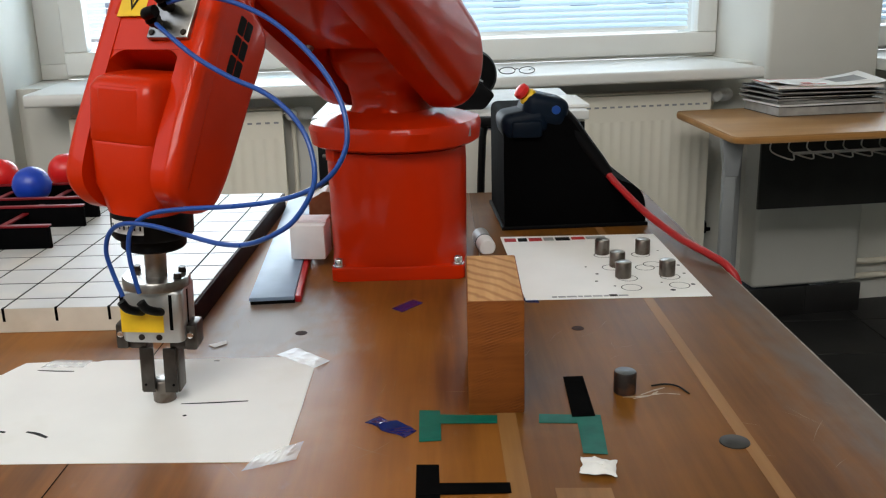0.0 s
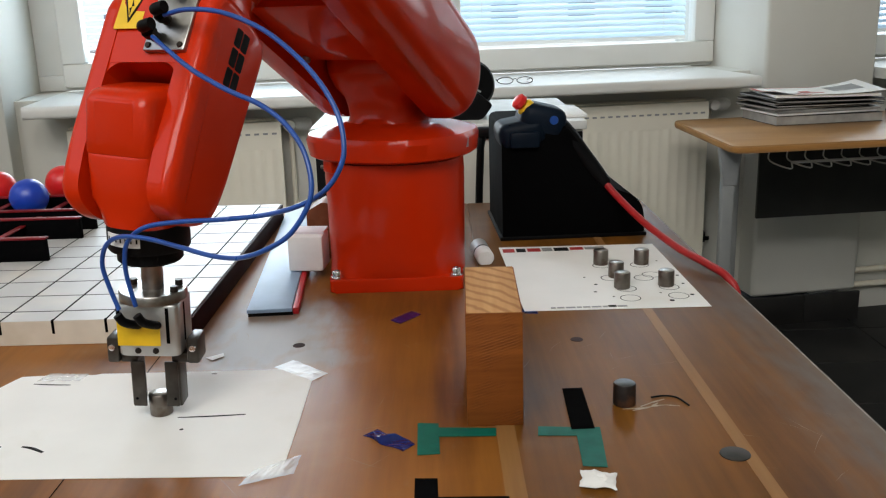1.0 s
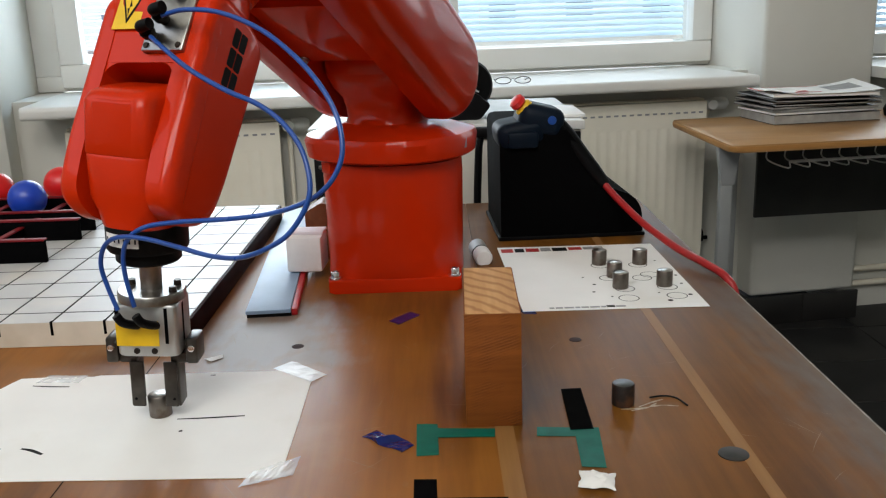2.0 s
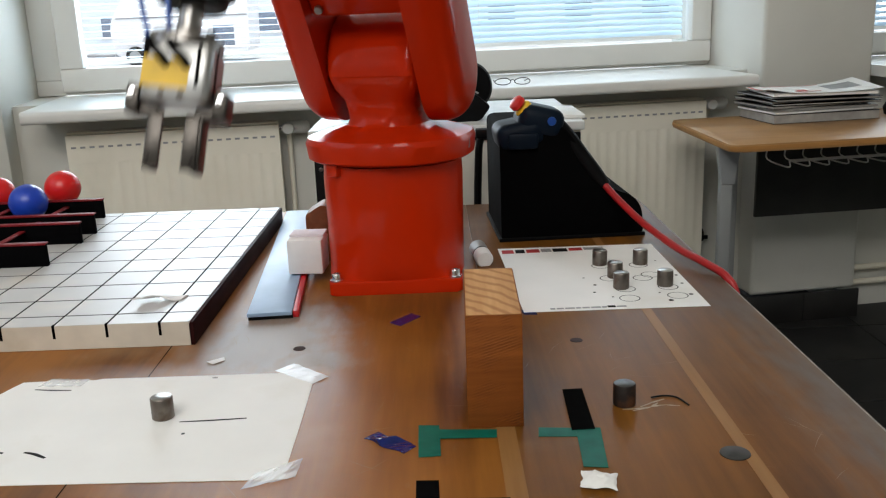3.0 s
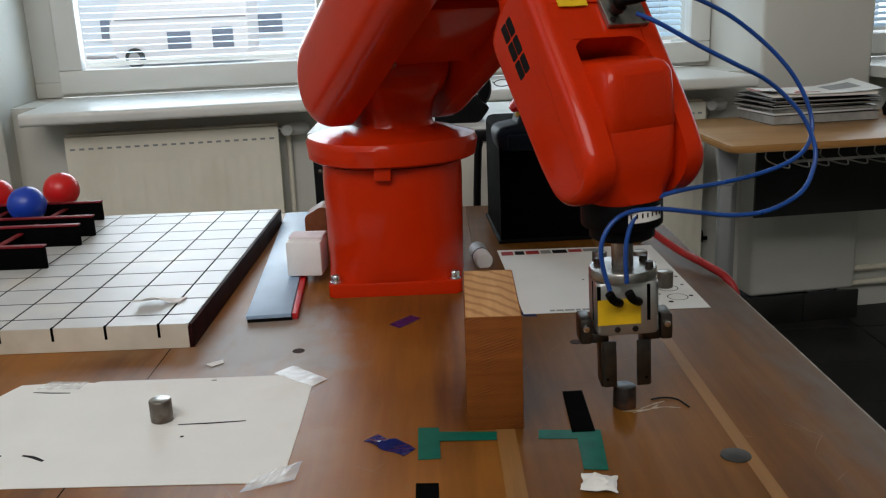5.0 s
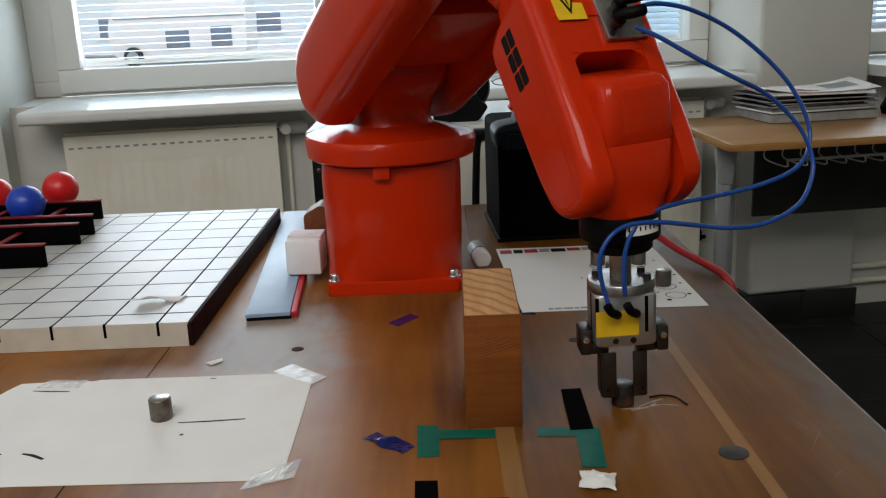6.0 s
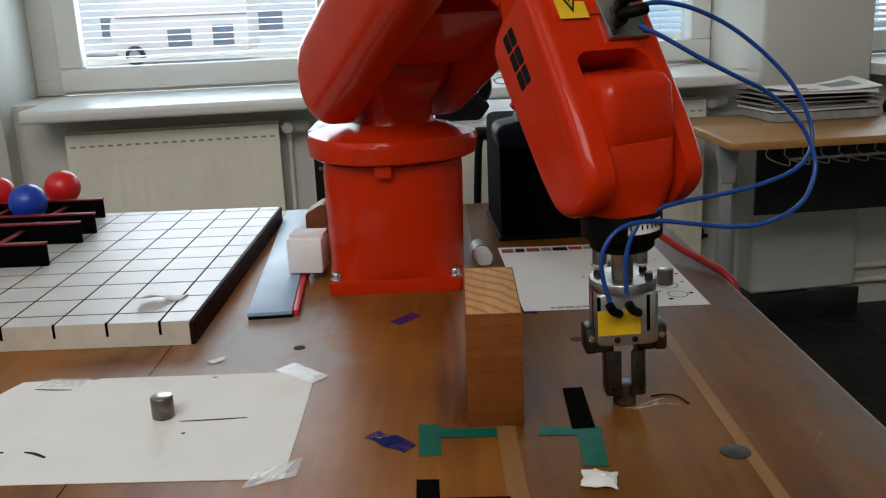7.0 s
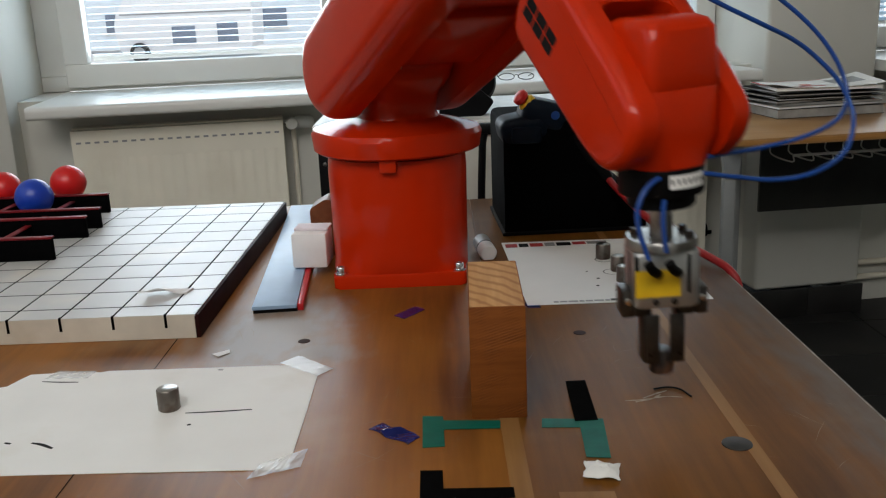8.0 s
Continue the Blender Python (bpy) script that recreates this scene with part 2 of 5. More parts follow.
def ring_wood(name, dark, light):
    """Pine face with curved growth rings."""
    m = wood(name, dark, light, "y", 0.6, 10.0, 160.0)
    nt = m.node_tree
    b = nt.nodes["Principled BSDF"]
    tc = nt.nodes.new("ShaderNodeTexCoord")
    mp = nt.nodes.new("ShaderNodeMapping")
    mp.inputs["Location"].default_value = (0.035, 0.10, 0)
    mp.inputs["Scale"].default_value = (1, 0.42, 1)
    wv = nt.nodes.new("ShaderNodeTexWave")
    wv.wave_type, wv.rings_direction = "RINGS", "Z"
    wv.inputs["Scale"].default_value, wv.inputs["Distortion"].default_value, wv.inputs["Detail"].default_value, wv.inputs["Detail Scale"].default_value = 34.0, 3.0, 3.0, 1.2
    nt.links.new(tc.outputs["Object"], mp.inputs[0])
    nt.links.new(mp.outputs[0], wv.inputs[0])
    mx = nt.nodes.new("ShaderNodeMix")
    mx.data_type = "RGBA"
    fac = nt.nodes.new("ShaderNodeMapRange")
    fac.inputs[1].default_value, fac.inputs[2].default_value, fac.inputs[4].default_value = 0.5, 1.0, 0.55
    nt.links.new(wv.outputs["Fac"], fac.inputs[0])
    nt.links.new(fac.outputs[0], mx.inputs[0])
    nt.links.new(b.inputs["Base Color"].links[0].from_socket, mx.inputs[6])
    mx.inputs[7].default_value = (0.26, 0.09, 0.022, 1)
    nt.links.new(mx.outputs[2], b.inputs["Base Color"])
    return m


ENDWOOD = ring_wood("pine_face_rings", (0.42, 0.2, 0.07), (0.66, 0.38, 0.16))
BOARDW = material("white_board_paint", (0.53, 0.525, 0.515), 0.4, vary=0.04, scale=10, stain=(0.64, 0.6, 0.54), stain_scale=9)
PINE = wood("pale_pine_edge", (0.6, 0.46, 0.3), (0.78, 0.66, 0.48), "x", 0.55, 10.0, 120.0)
DARKRED = material("dark_red_stain", (0.022, 0.004, 0.004), 0.55, vary=0.3, scale=30, spec=0.1)
EDGECREAM = material("cream_board_edge", (0.60, 0.54, 0.45), 0.55, vary=0.08, scale=25, stain=(0.5, 0.43, 0.33), stain_scale=12)
RAILRED = material("rail_red_edge", (0.17, 0.008, 0.012), 0.5, vary=0.2, scale=30, spec=0.12)
BALLRED = material("red_ball_rubber", (0.62, 0.012, 0.012), 0.3, vary=0.06, scale=30)
BALLBLUE = material("blue_ball_rubber", (0.01, 0.05, 0.42), 0.3, vary=0.06, scale=30)
TEAL = material("green_tape", (0.002, 0.108, 0.074), 0.45, spec=0.12, vary=0.15, scale=60, bump=0.1, bump_scale=90)
BLUETAPE = material("blue_tape", (0.002, 0.013, 0.105), 0.25, spec=0.5, vary=0.2, scale=60, bump=0.5, bump_scale=45)
BLACKTAPE = material("black_tape", (0.0025, 0.0025, 0.0025), 0.75, spec=0.01, vary=0.2, scale=60, bump=0.1, bump_scale=90)
CLOUDYTAPE = clear("cloudy_tape", (0.9, 0.91, 0.92), 0.6, 0.3)
FINGER = material("gripper_steel", (0.07, 0.063, 0.056), 0.36, 0.9, vary=0.3, scale=60, stain=(0.06, 0.04, 0.028), stain_scale=25)
CLEARTAPE = clear("clear_tape", (0.85, 0.87, 0.88), 0.36, 0.25)
CABLERED = material("red_cable", (0.36, 0.01, 0.012), 0.45, vary=0.08, scale=40)
CABINET = material("beige_cabinet_paint", (0.5, 0.48, 0.42), 0.5, vary=0.05, scale=12)
PLATEBLUE = material("blue_grey_plate", (0.29, 0.41, 0.57), 0.4, vary=0.08, scale=20)
STYRO = material("white_foam", (0.82, 0.81, 0.8), 0.8, vary=0.03, scale=60, bump=0.15, bump_scale=300)
PLINTH = material("dark_plinth_tile", (0.016, 0.015, 0.0145), 0.4, vary=0.25, scale=9)
FLOORT = material("dark_floor_tile", (0.016, 0.016, 0.0165), 0.5, vary=0.35, scale=7, stain=(0.035, 0.033, 0.03), stain_scale=3, spec=0.25)
GROUT = material("grout", (0.012, 0.012, 0.012), 0.9)
PRINTRED = material("print_red", (0.45, 0.03, 0.03), 0.5)
PRINTGREY = material("print_grey", (0.3, 0.3, 0.3), 0.6)
GREYPAPER = material("magazine_paper", (0.33, 0.32, 0.3), 0.5, vary=0.18, scale=30)
GLASS = clear("window_glass", (0.9, 0.95, 1), 0.06, 0.02)
SLAT = material("blind_slat", (0.6, 0.76, 0.88), 0.45, vary=0.04, scale=20)


# ---------------------------------------------------------------- mesh helpers
def part(name, bm, mat, parent=None, label="", m=None, smooth=True, mats=()):
    me = bpy.data.meshes.new(name)
    bmesh.ops.recalc_face_normals(bm, faces=bm.faces)
    bm.to_mesh(me)
    bm.free()
    for x in (mat, *mats):
        me.materials.append(x)
    if smooth:
        for p in me.polygons:
            p.use_smooth = True
        me.set_sharp_from_angle(angle=radians(38))
    ob = new(name, me)
    if parent:
        ob.parent = parent
    if m is not None:
        ob.matrix_basis = m
    if label:
        tagged(ob, label)
    return ob


def thing(name, label, category, m=None, group="", kind=""):
    ob = new(name)
    ob.empty_display_size = 0.02
    if m is not None:
        ob.matrix_basis = m
    return tagged(ob, label, category, group, kind)


def box(x0, x1, y0, y1, z0, z1, bevel=0.0, seg=2, bm=None, m=None):
    bm = bm or bmesh.new()
    mm = Matrix.Translation(((x0 + x1) / 2, (y0 + y1) / 2, (z0 + z1) / 2)) @ Matrix.Diagonal((x1 - x0, y1 - y0, z1 - z0, 1))
    r = bmesh.ops.create_cube(bm, size=1, matrix=(m @ mm) if m is not None else mm)
    if bevel:
        es = {e for v in r["verts"] for e in v.link_edges}
        bmesh.ops.bevel(bm, geom=list(es), offset=bevel, segments=seg, affect="EDGES", profile=0.5)
    return bm


def lathe(profile, n=32, bm=None, m=None):
    """A solid of revolution about z; profile: (radius, height) from one end to the other."""
    bm = bm or bmesh.new()
    m = m if m is not None else Matrix()
    rings = []
    for r, z in profile:
        if r < 1e-6:
            rings.append([bm.verts.new(m @ Vector((0, 0, z)))])
        else:
            rings.append([bm.verts.new(m @ Vector((r * math.cos(2 * math.pi * i / n), r * math.sin(2 * math.pi * i / n), z))) for i in range(n)])
    for a, b in zip(rings, rings[1:]):
        for i in range(n):
            j = (i + 1) % n
            if len(a) == 1 and len(b) == 1:
                continue
            if len(a) == 1:
                bm.faces.new((a[0], b[i], b[j]))
            elif len(b) == 1:
                bm.faces.new((a[i], b[0], a[j]))
            else:
                bm.faces.new((a[i], b[i], b[j], a[j]))
    for ring in (rings[0], rings[-1]):
        if len(ring) > 1:
            bm.faces.new(ring)
    return bm


def loft(sections, n=48, bm=None, m=None):
    """Skin over superellipse sections: (centre, u half-vector, v half-vector, power)."""
    bm = bm or bmesh.new()
    m = m if m is not None else Matrix()
    rings = []
    for c, u, v, p in sections:
        c, u, v = Vector(c), Vector(u), Vector(v)
        ring = []
        for i in range(n):
            a = 2 * math.pi * i / n
            ca, sa = math.cos(a), math.sin(a)
            ring.append(bm.verts.new(m @ (c + u * math.copysign(abs(ca) ** (2 / p), ca) + v * math.copysign(abs(sa) ** (2 / p), sa))))
        rings.append(ring)
    for a, b in zip(rings, rings[1:]):
        for i in range(n):
            j = (i + 1) % n
            bm.faces.new((a[i], b[i], b[j], a[j]))
    bm.faces.new(rings[0])
    bm.faces.new(rings[-1])
    return bm


def prism(pts, depth, bevel=0.0, seg=3, bm=None, m=None, both=True):
    """A flat outline (x, y) made solid from z = -depth/2 to depth/2, with rounded rims."""
    bm = bm or bmesh.new()
    m = m if m is not None else Matrix()
    lo = [bm.verts.new(m @ Vector((x, y, -depth / 2))) for x, y in pts]
    hi = [bm.verts.new(m @ Vector((x, y, depth / 2))) for x, y in pts]
    f0, f1 = bm.faces.new(lo[::-1]), bm.faces.new(hi)
    for i in range(len(pts)):
        j = (i + 1) % len(pts)
        bm.faces.new((lo[i], lo[j], hi[j], hi[i]))
    if bevel:
        es = set(f1.edges) | (set(f0.edges) if both else set())
        bmesh.ops.bevel(bm, geom=list(es), offset=bevel, segments=seg, affect="EDGES", profile=0.5)
    return bm


def smooth_path(pts, per=8):
    """A soft curve through the points."""
    P = [Vector(p) for p in pts]
    P = [2 * P[0] - P[1], *P, 2 * P[-1] - P[-2]]
    out = []
    for i in range(1, len(P) - 2):
        a, b, c, d = P[i - 1:i + 3]
        for k in range(per):
            t = k / per
            out.append(0.5 * ((2 * b) + (c - a) * t + (2 * a - 5 * b + 4 * c - d) * t * t + (3 * b - a - 3 * c + d) * t ** 3))
    return [*out, P[-2]]


def tube(pts, r, sides=10, per=8, bm=None, curve=True):
    bm = bm or bmesh.new()
    path = smooth_path(pts, per) if curve else [Vector(p) for p in pts]
    rings, up = [], None
    for i, p in enumerate(path):
        d = (path[min(i + 1, len(path) - 1)] - path[max(i - 1, 0)]).normalized()
        if up is None:
            up = d.orthogonal().normalized()
        up = (up - d * up.dot(d)).normalized()
        w = d.cross(up)
        rr = r(i / (len(path) - 1)) if callable(r) else r
        rings.append([bm.verts.new(p + rr * (math.cos(2 * math.pi * k / sides) * up + math.sin(2 * math.pi * k / sides) * w)) for k in range(sides)])
    for a, b in zip(rings, rings[1:]):
        for k in range(sides):
            bm.faces.new((a[k], a[(k + 1) % sides], b[(k + 1) % sides], b[k]))
    bm.faces.new(rings[0])
    bm.faces.new(rings[-1])
    return bm


def rounded(pts, r, n=5):
    """Rounds the corners of an outline."""
    out = []
    k = len(pts)
    for i in range(k):
        a, b, c = Vector(pts[i - 1]), Vector(pts[i]), Vector(pts[(i + 1) % k])
        rr = r[i] if isinstance(r, (list, tuple)) else r
        d1, d2 = (a - b), (c - b)
        rr = min(rr, d1.length * 0.49, d2.length * 0.49)
        p, q = b + d1.normalized() * rr, b + d2.normalized() * rr
        for s in range(n + 1):
            t = s / n
            out.append(tuple((1 - t) ** 2 * p + 2 * t * (1 - t) * b + t * t * q))
    return out


def puffy(outline, y0, y1, r, bm=None, m=None, n=7):
    """A slab from y0 to y1 whose outer rim, at y1, is rounded by r; outline(inset) gives the (x, z) points."""
    bm = bm or bmesh.new()
    m = m if m is not None else Matrix()
    levels = [(0.0, y0)] + [(r * (1 - math.cos(a)), y1 - r + r * math.sin(a)) for a in [math.pi / 2 * k / n for k in range(n + 1)]]
    rings = [[bm.verts.new(m @ Vector((x, y, z))) for x, z in outline(d)] for d, y in levels]
    for a, b in zip(rings, rings[1:]):
        for i in range(len(a)):
            j = (i + 1) % len(a)
            bm.faces.new((a[i], a[j], b[j], b[i]))
    bm.faces.new(rings[0])
    bm.faces.new(rings[-1])
    return bm


def inset_of(pts):
    """A function that draws a convex outline smaller by a given inset."""
    P = [Vector(p) for p in pts]
    k = len(P)
    area = sum(P[i].x * P[(i + 1) % k].y - P[(i + 1) % k].x * P[i].y for i in range(k))
    sgn = 1 if area > 0 else -1

    def at_inset(d):
        out = []
        for i in range(k):
            t = (P[(i + 1) % k] - P[i - 1]).normalized()
            out.append(tuple(P[i] + sgn * d * Vector((-t.y, t.x))))
        return out
    return at_inset


def sheet(pts, z, thick=0.0004, lift=None):
    """A thin flat piece on a support, from its outline."""
    bm = bmesh.new()
    lo = [bm.verts.new((x, y, z)) for x, y in pts]
    hi = [bm.verts.new((x, y, z + thick)) for x, y in pts]
    bm.faces.new(lo[::-1])
    bm.faces.new(hi)
    for i in range(len(pts)):
        j = (i + 1) % len(pts)
        bm.faces.new((lo[i], lo[j], hi[j], hi[i]))
    return bm


# ---------------------------------------------------------------- the room
def room():
    floor = tagged(part("floor", box(-2.71, 4.2, -2.8, 3.0, -0.1, -0.004), GROUT), "dark grey tiled floor of the room", "floor", kind="structure")
    # floor tiles: singly where the floor shows beside the table, joined elsewhere
    bm = bmesh.new()
    near = box(-0.148, 0.148, -0.148, 0.148, -0.006, 0.0, 0.0015, 1)
    shared = None
    for i in range(-9, 13):
        for j in range(-9, 8):
            x, y = 0.15 + 0.3 * i, 0.3 * j + 0.05
            if 0.3 < x < 2.2 and -0.4 < y < 2.2:
                if shared is None:
                    shared = part("floor_tile", near, FLOORT, floor, m=pose(x, y, 0)).data
                else:
                    o = new("floor_tile", shared)
                    o.parent = floor
                    o.matrix_basis = pose(x, y, 0)
            else:
                box(x - 0.148, x + 0.148, y - 0.148, y + 0.148, -0.006, 0.0, bm=bm)
    tagged(part("far_tiles", bm, FLOORT, floor, smooth=False), kind="stuff")
    ceiling = tagged(part("ceiling", box(-2.71, 4.2, -2.8, 3.0, 3.8, 3.9), WHITEPAINT), "plain white ceiling", "ceiling", kind="structure")
    # unseen wall, its high opening made for the west fill
    bm = bmesh.new()
    for y0, y1, z0, z1 in ((-2.8, 1.9, 0, 1.9), (-2.8, 1.9, 3.35, 3.8), (-2.8, -2.3, 1.9, 3.35), (0.1, 1.9, 1.9, 3.35)):
        box(-2.71, -2.56, y0, y1, z0, z1, bm=bm)
    tagged(part("wall_west", bm, WHITEPAINT), "unseen white side wall with an opening added for the west fill light", "wall", kind="structure")
    tagged(part("wall_east", box(4.05, 4.2, -2.65, 3.0, 0, 3.8), WHITEPAINT), "plain white side wall", "wall", kind="structure")
    # unseen wall, its high opening made for the rear fill
    bm = bmesh.new()
    for x0, x1, z0, z1 in ((-2.56, 4.2, 0, 2.38), (-2.56, 4.2, 3.66, 3.8), (-2.56, -1.8, 2.38, 3.66), (0.6, 4.2, 2.38, 3.66)):
        box(x0, x1, -2.8, -2.65, z0, z1, bm=bm)
    tagged(part("wall_south", bm, WHITEPAINT), "unseen white wall with an opening added for the rear fill light", "wall", kind="structure")

    # the window wall: piers, parapet niches, lintel
    wall = tagged(part("wall_north", box(-4.6, -2.37, 0, 0.75, 0, 3.8, 0.012), WHITEPAINT, m=WALL), "white painted window wall with deep niches", "wall", kind="structure")
    part("pier", box(-0.02, 0.375, 0, 0.75, 0.105, 3.8, 0.014, 3), WHITEPAINT, wall)
    part("pier", box(2.75, 4.2, 0, 0.75, 0, 3.8, 0.012), WHITEPAINT, wall)
    for a, b in ((-2.37, -0.02), (0.375, 2.75)):
        part("parapet", box(a, b, 0.10, 0.75, 0, 0.843), WHITEPAINT, wall)
        part("lintel", box(a, b, 0.02, 0.75, 2.3, 3.8), WHITEPAINT, wall)
    for a, b in ((-2.37, -2.293), (-0.0915, -0.02), (0.375, 0.3895)):
        part("sill_infill", box(a, b, 0.10, 0.75, 0.843, 0.8785), WHITEPAINT, wall)
    for i in range(2):
        part("plinth_tile", box(-0.032 + i * 0.21, 0.176 + i * 0.21, -0.012, 0.0, 0, 0.103, 0.002), PLINTH, wall)
    part("plinth_tile", box(-0.032, -0.02, 0.002, 0.158, 0, 0.103, 0.002), PLINTH, wall)

    # sills
    for i, (a, b) in enumerate(((-2.292, -0.092), (0.39, 2.74))):
        pts = rounded([(-0.12, 0.843), (0.40, 0.843), (0.40, 0.879), (-0.12, 0.879)], [0.012, 0.002, 0.002, 0.014])
        bm = prism(pts, b - a, m=Matrix(((0, 0, 1, (a + b) / 2), (1, 0, 0, 0), (0, 1, 0, 0), (0, 0, 0, 1))))
        tagged(part("window_sill_%d" % (i + 1), bm, FRAMEW, m=WALL), "deep white window sill with a rounded front edge", "sill", kind="structure")

    def window(name, a, b, splits, label):
        w = tagged(new(name), label, "window", kind="structure")
        w.matrix_basis = WALL
        z0, z1 = 0.881, 2.3
        bm = bmesh.new()
        for x0, x1, za, zb in ((a, b, z0, z0 + 0.05), (a, b, z1 - 0.05, z1), (a, max(a + 0.05, splits[0][0] + 0.006), z0 + 0.05, z1 - 0.05), (b - 0.05, b, z0 + 0.05, z1 - 0.05)):
            box(x0, x1, 0.40, 0.47, za, zb, 0.004, bm=bm)
        part("window_frame", bm, FRAMEW, w)
        for x0, x1 in splits:
            bm = bmesh.new()
            s0, s1 = z0 + 0.012, z1 - 0.045
            for p, q, za, zb in ((x0, x1, s0, s0 + 0.075), (x0, x1, s1 - 0.075, s1), (x0, x0 + 0.075, s0 + 0.075, s1 - 0.075), (x1 - 0.075, x1, s0 + 0.075, s1 - 0.075)):
                box(p, q, 0.375, 0.44, za, zb, 0.006, bm=bm)
            sash = part("sash", bm, FRAMEW, w)
            g = part("pane", box(x0 + 0.07, x1 - 0.07, 0.405, 0.411, s0 + 0.07, s1 - 0.07), GLASS, sash, smooth=False)
            g.visible_shadow = False
        if len(splits) > 1:
            x = (splits[0][1] + splits[1][0]) / 2
            part("mullion", box(splits[0][1] - 0.005, splits[1][0] + 0.005, 0.405, 0.475, z0 + 0.05, z1 - 0.05, 0.004), FRAMEW, w)
        return w

    w1 = window("window_1", -2.37, -0.02, ((-2.285, -1.36), (-1.03, -0.024)), "white plastic double window with horizontal blinds")
    w2 = window("window_2", 0.375, 2.75, ((0.39, 1.5), (1.6, 2.72)), "white plastic window with horizontal blinds")

    def blind(x0, x1, tilt, label, z_low):
        t = thing("window_blind", label, "blind", WALL)
        me = None
        z = z_low
        bm = box(x0, x1, 0.468, 0.486, z - 0.02, z - 0.006, 0.002)
        part("bottom_rail", bm, FRAMEW, t)
        while z < 2.2:
            if me is None:
                pts = [(-0.0125, -0.0006), (0, 0.0012), (0.0125, -0.0006), (0.0125, 0.0), (0, 0.0018), (-0.0125, 0.0)]
                ob = part("slat", prism(pts, x1 - x0, m=Matrix(((0, 0, 1, 0), (1, 0, 0, 0), (0, 1, 0, 0), (0, 0, 0, 1)))), SLAT, t)
                me = ob.data
            else:
                ob = new("slat", me)
                ob.parent = t
            ob.matrix_basis = pose((x0 + x1) / 2, 0.477, z, tilt, 0, 0)
            z += 0.022
        for x in (x0 + 0.09, x1 - 0.09):
            part("cord", tube([(x, 0.462, z_low), (x, 0.462, 2.2)], 0.0008, 5, 2), FRAMEW, t)
        return t

    blind(-2.21, -1.43, 0, "pale horizontal window blind with its slats open", 0.994)
    blind(-0.955, -0.095, 48, "pale blue horizontal window blind with half-closed slats", 0.994)
    blind(0.455, 1.425, 30, "pale horizontal window blind with half-closed slats", 0.994)

    # radiators
    def radiator(a, b):
        r = thing("radiator", "cream enamelled panel radiator below the window sill", "radiator", WALL, group="radiators")
        top, low, y0 = 0.80, 0.16, 0.0
        pts, n = [], int((b - a) / 0.0333)
        for i in range(n):
            x = a + (b - a) * (i + 0.5) / n
            pts += [(x - 0.0145, y0), (x - 0.012, y0), (x - 0.007, y0 + 0.0013), (x + 0.007, y0 + 0.0013), (x + 0.012, y0)]
        pts = [(a, y0), *pts, (b, y0), (b, 0.02), (a, 0.02)]
        bm = prism(pts, top - 0.09 - low, m=Matrix.Translation((0, 0, (top - 0.09 + low) / 2)))
        part("front_panel", bm, RADW, r)
        part("top_band", box(a, b, -0.0003, 0.018, top - 0.0902, top - 0.0065), RADW, r)
        part("rear_panel", box(a + 0.01, b - 0.01, 0.055, 0.07, low, top - 0.02, 0.006), RADW, r)
        for x in (a - 0.001, b - 0.005):
            part("side_cover", box(x, x + 0.006, 0.001, 0.07, low + 0.02, top - 0.007, 0.002), RADW, r)
        g = part("grille", box(a, b, 0.02, 0.07, top - 0.006, top, 0.002), RADW, r)
        k = int((b - a) / 0.026)
        for i in range(k):
            x = a + 0.02 + (b - a - 0.04) * i / (k - 1)
            if i == 0:
                slot, x_first = part("slot", box(x - 0.007, x + 0.007, -0.0018, 0.004, top - 0.045, top - 0.0395), PRINTGREY, r, smooth=False), x
            else:
                o = new("slot", slot.data)
                o.parent = r
                o.matrix_basis = Matrix.Translation((x - x_first, 0, 0))
        for x in (a + 0.12, b - 0.12):
            part("bracket", box(x - 0.015, x + 0.015, 0.07, 0.1, low + 0.05, top - 0.08, 0.002), RADW, r)
        m = Matrix.Translation((b, 0.05, top - 0.022)) @ pose(0, 0, 0, 0, 90, 0)
        part("valve", lathe([(0.008, 0), (0.008, 0.02), (0.012, 0.022), (0.012, 0.034), (0, 0.034)], 16, m=m), CHROME, r)
        part("thermostat_knob", lathe([(0.014, 0.035), (0.02, 0.04), (0.021, 0.075), (0.019, 0.085), (0.012, 0.094), (0, 0.096)], 24, m=m), FRAMEW, r)
        part("valve_cap", lathe([(0.012, 0), (0.019, 0.006), (0.020, 0.026), (0.016, 0.034), (0, 0.036)], 24, m=Matrix.Translation((b + 0.028, 0.045, top - 0.022)) @ pose(0, 0, 0, 90, 0, 0)), FRAMEW, r, "round white valve cap")
        part("pipe", tube([(b + 0.03, 0.05, top - 0.03), (b + 0.03, 0.06, top - 0.05), (b + 0.03, 0.08, top - 0.1), (b + 0.03, 0.085, 0.5), (b + 0.03, 0.085, 0.0)], 0.008, 10), RADW, r)

    radiator(-2.208, -1.588)
    radiator(-0.93, -0.208)
    v = thing("drain_valve", "small black radiator drain valve on the pipe", "valve", WALL @ pose(-0.175, 0.085, 0.31))
    part("body", lathe([(0, -0.012), (0.013, -0.012), (0.015, 0), (0.013, 0.02), (0.009, 0.03), (0, 0.03)], 16), BLACKP, v)
    part("handle", box(-0.022, 0.022, -0.02, -0.012, -0.004, 0.010, 0.003), BLACKP, v)
    for z in (0.10, 0.155):
        tagged(part("heating_pipe", tube([(0.38, 0.07, z), (1.5, 0.07, z), (2.74, 0.07, z)], 0.011, 12, 2), RADW, m=WALL), "cream painted heating pipe along the wall", "pipe", "heating pipes")


room()


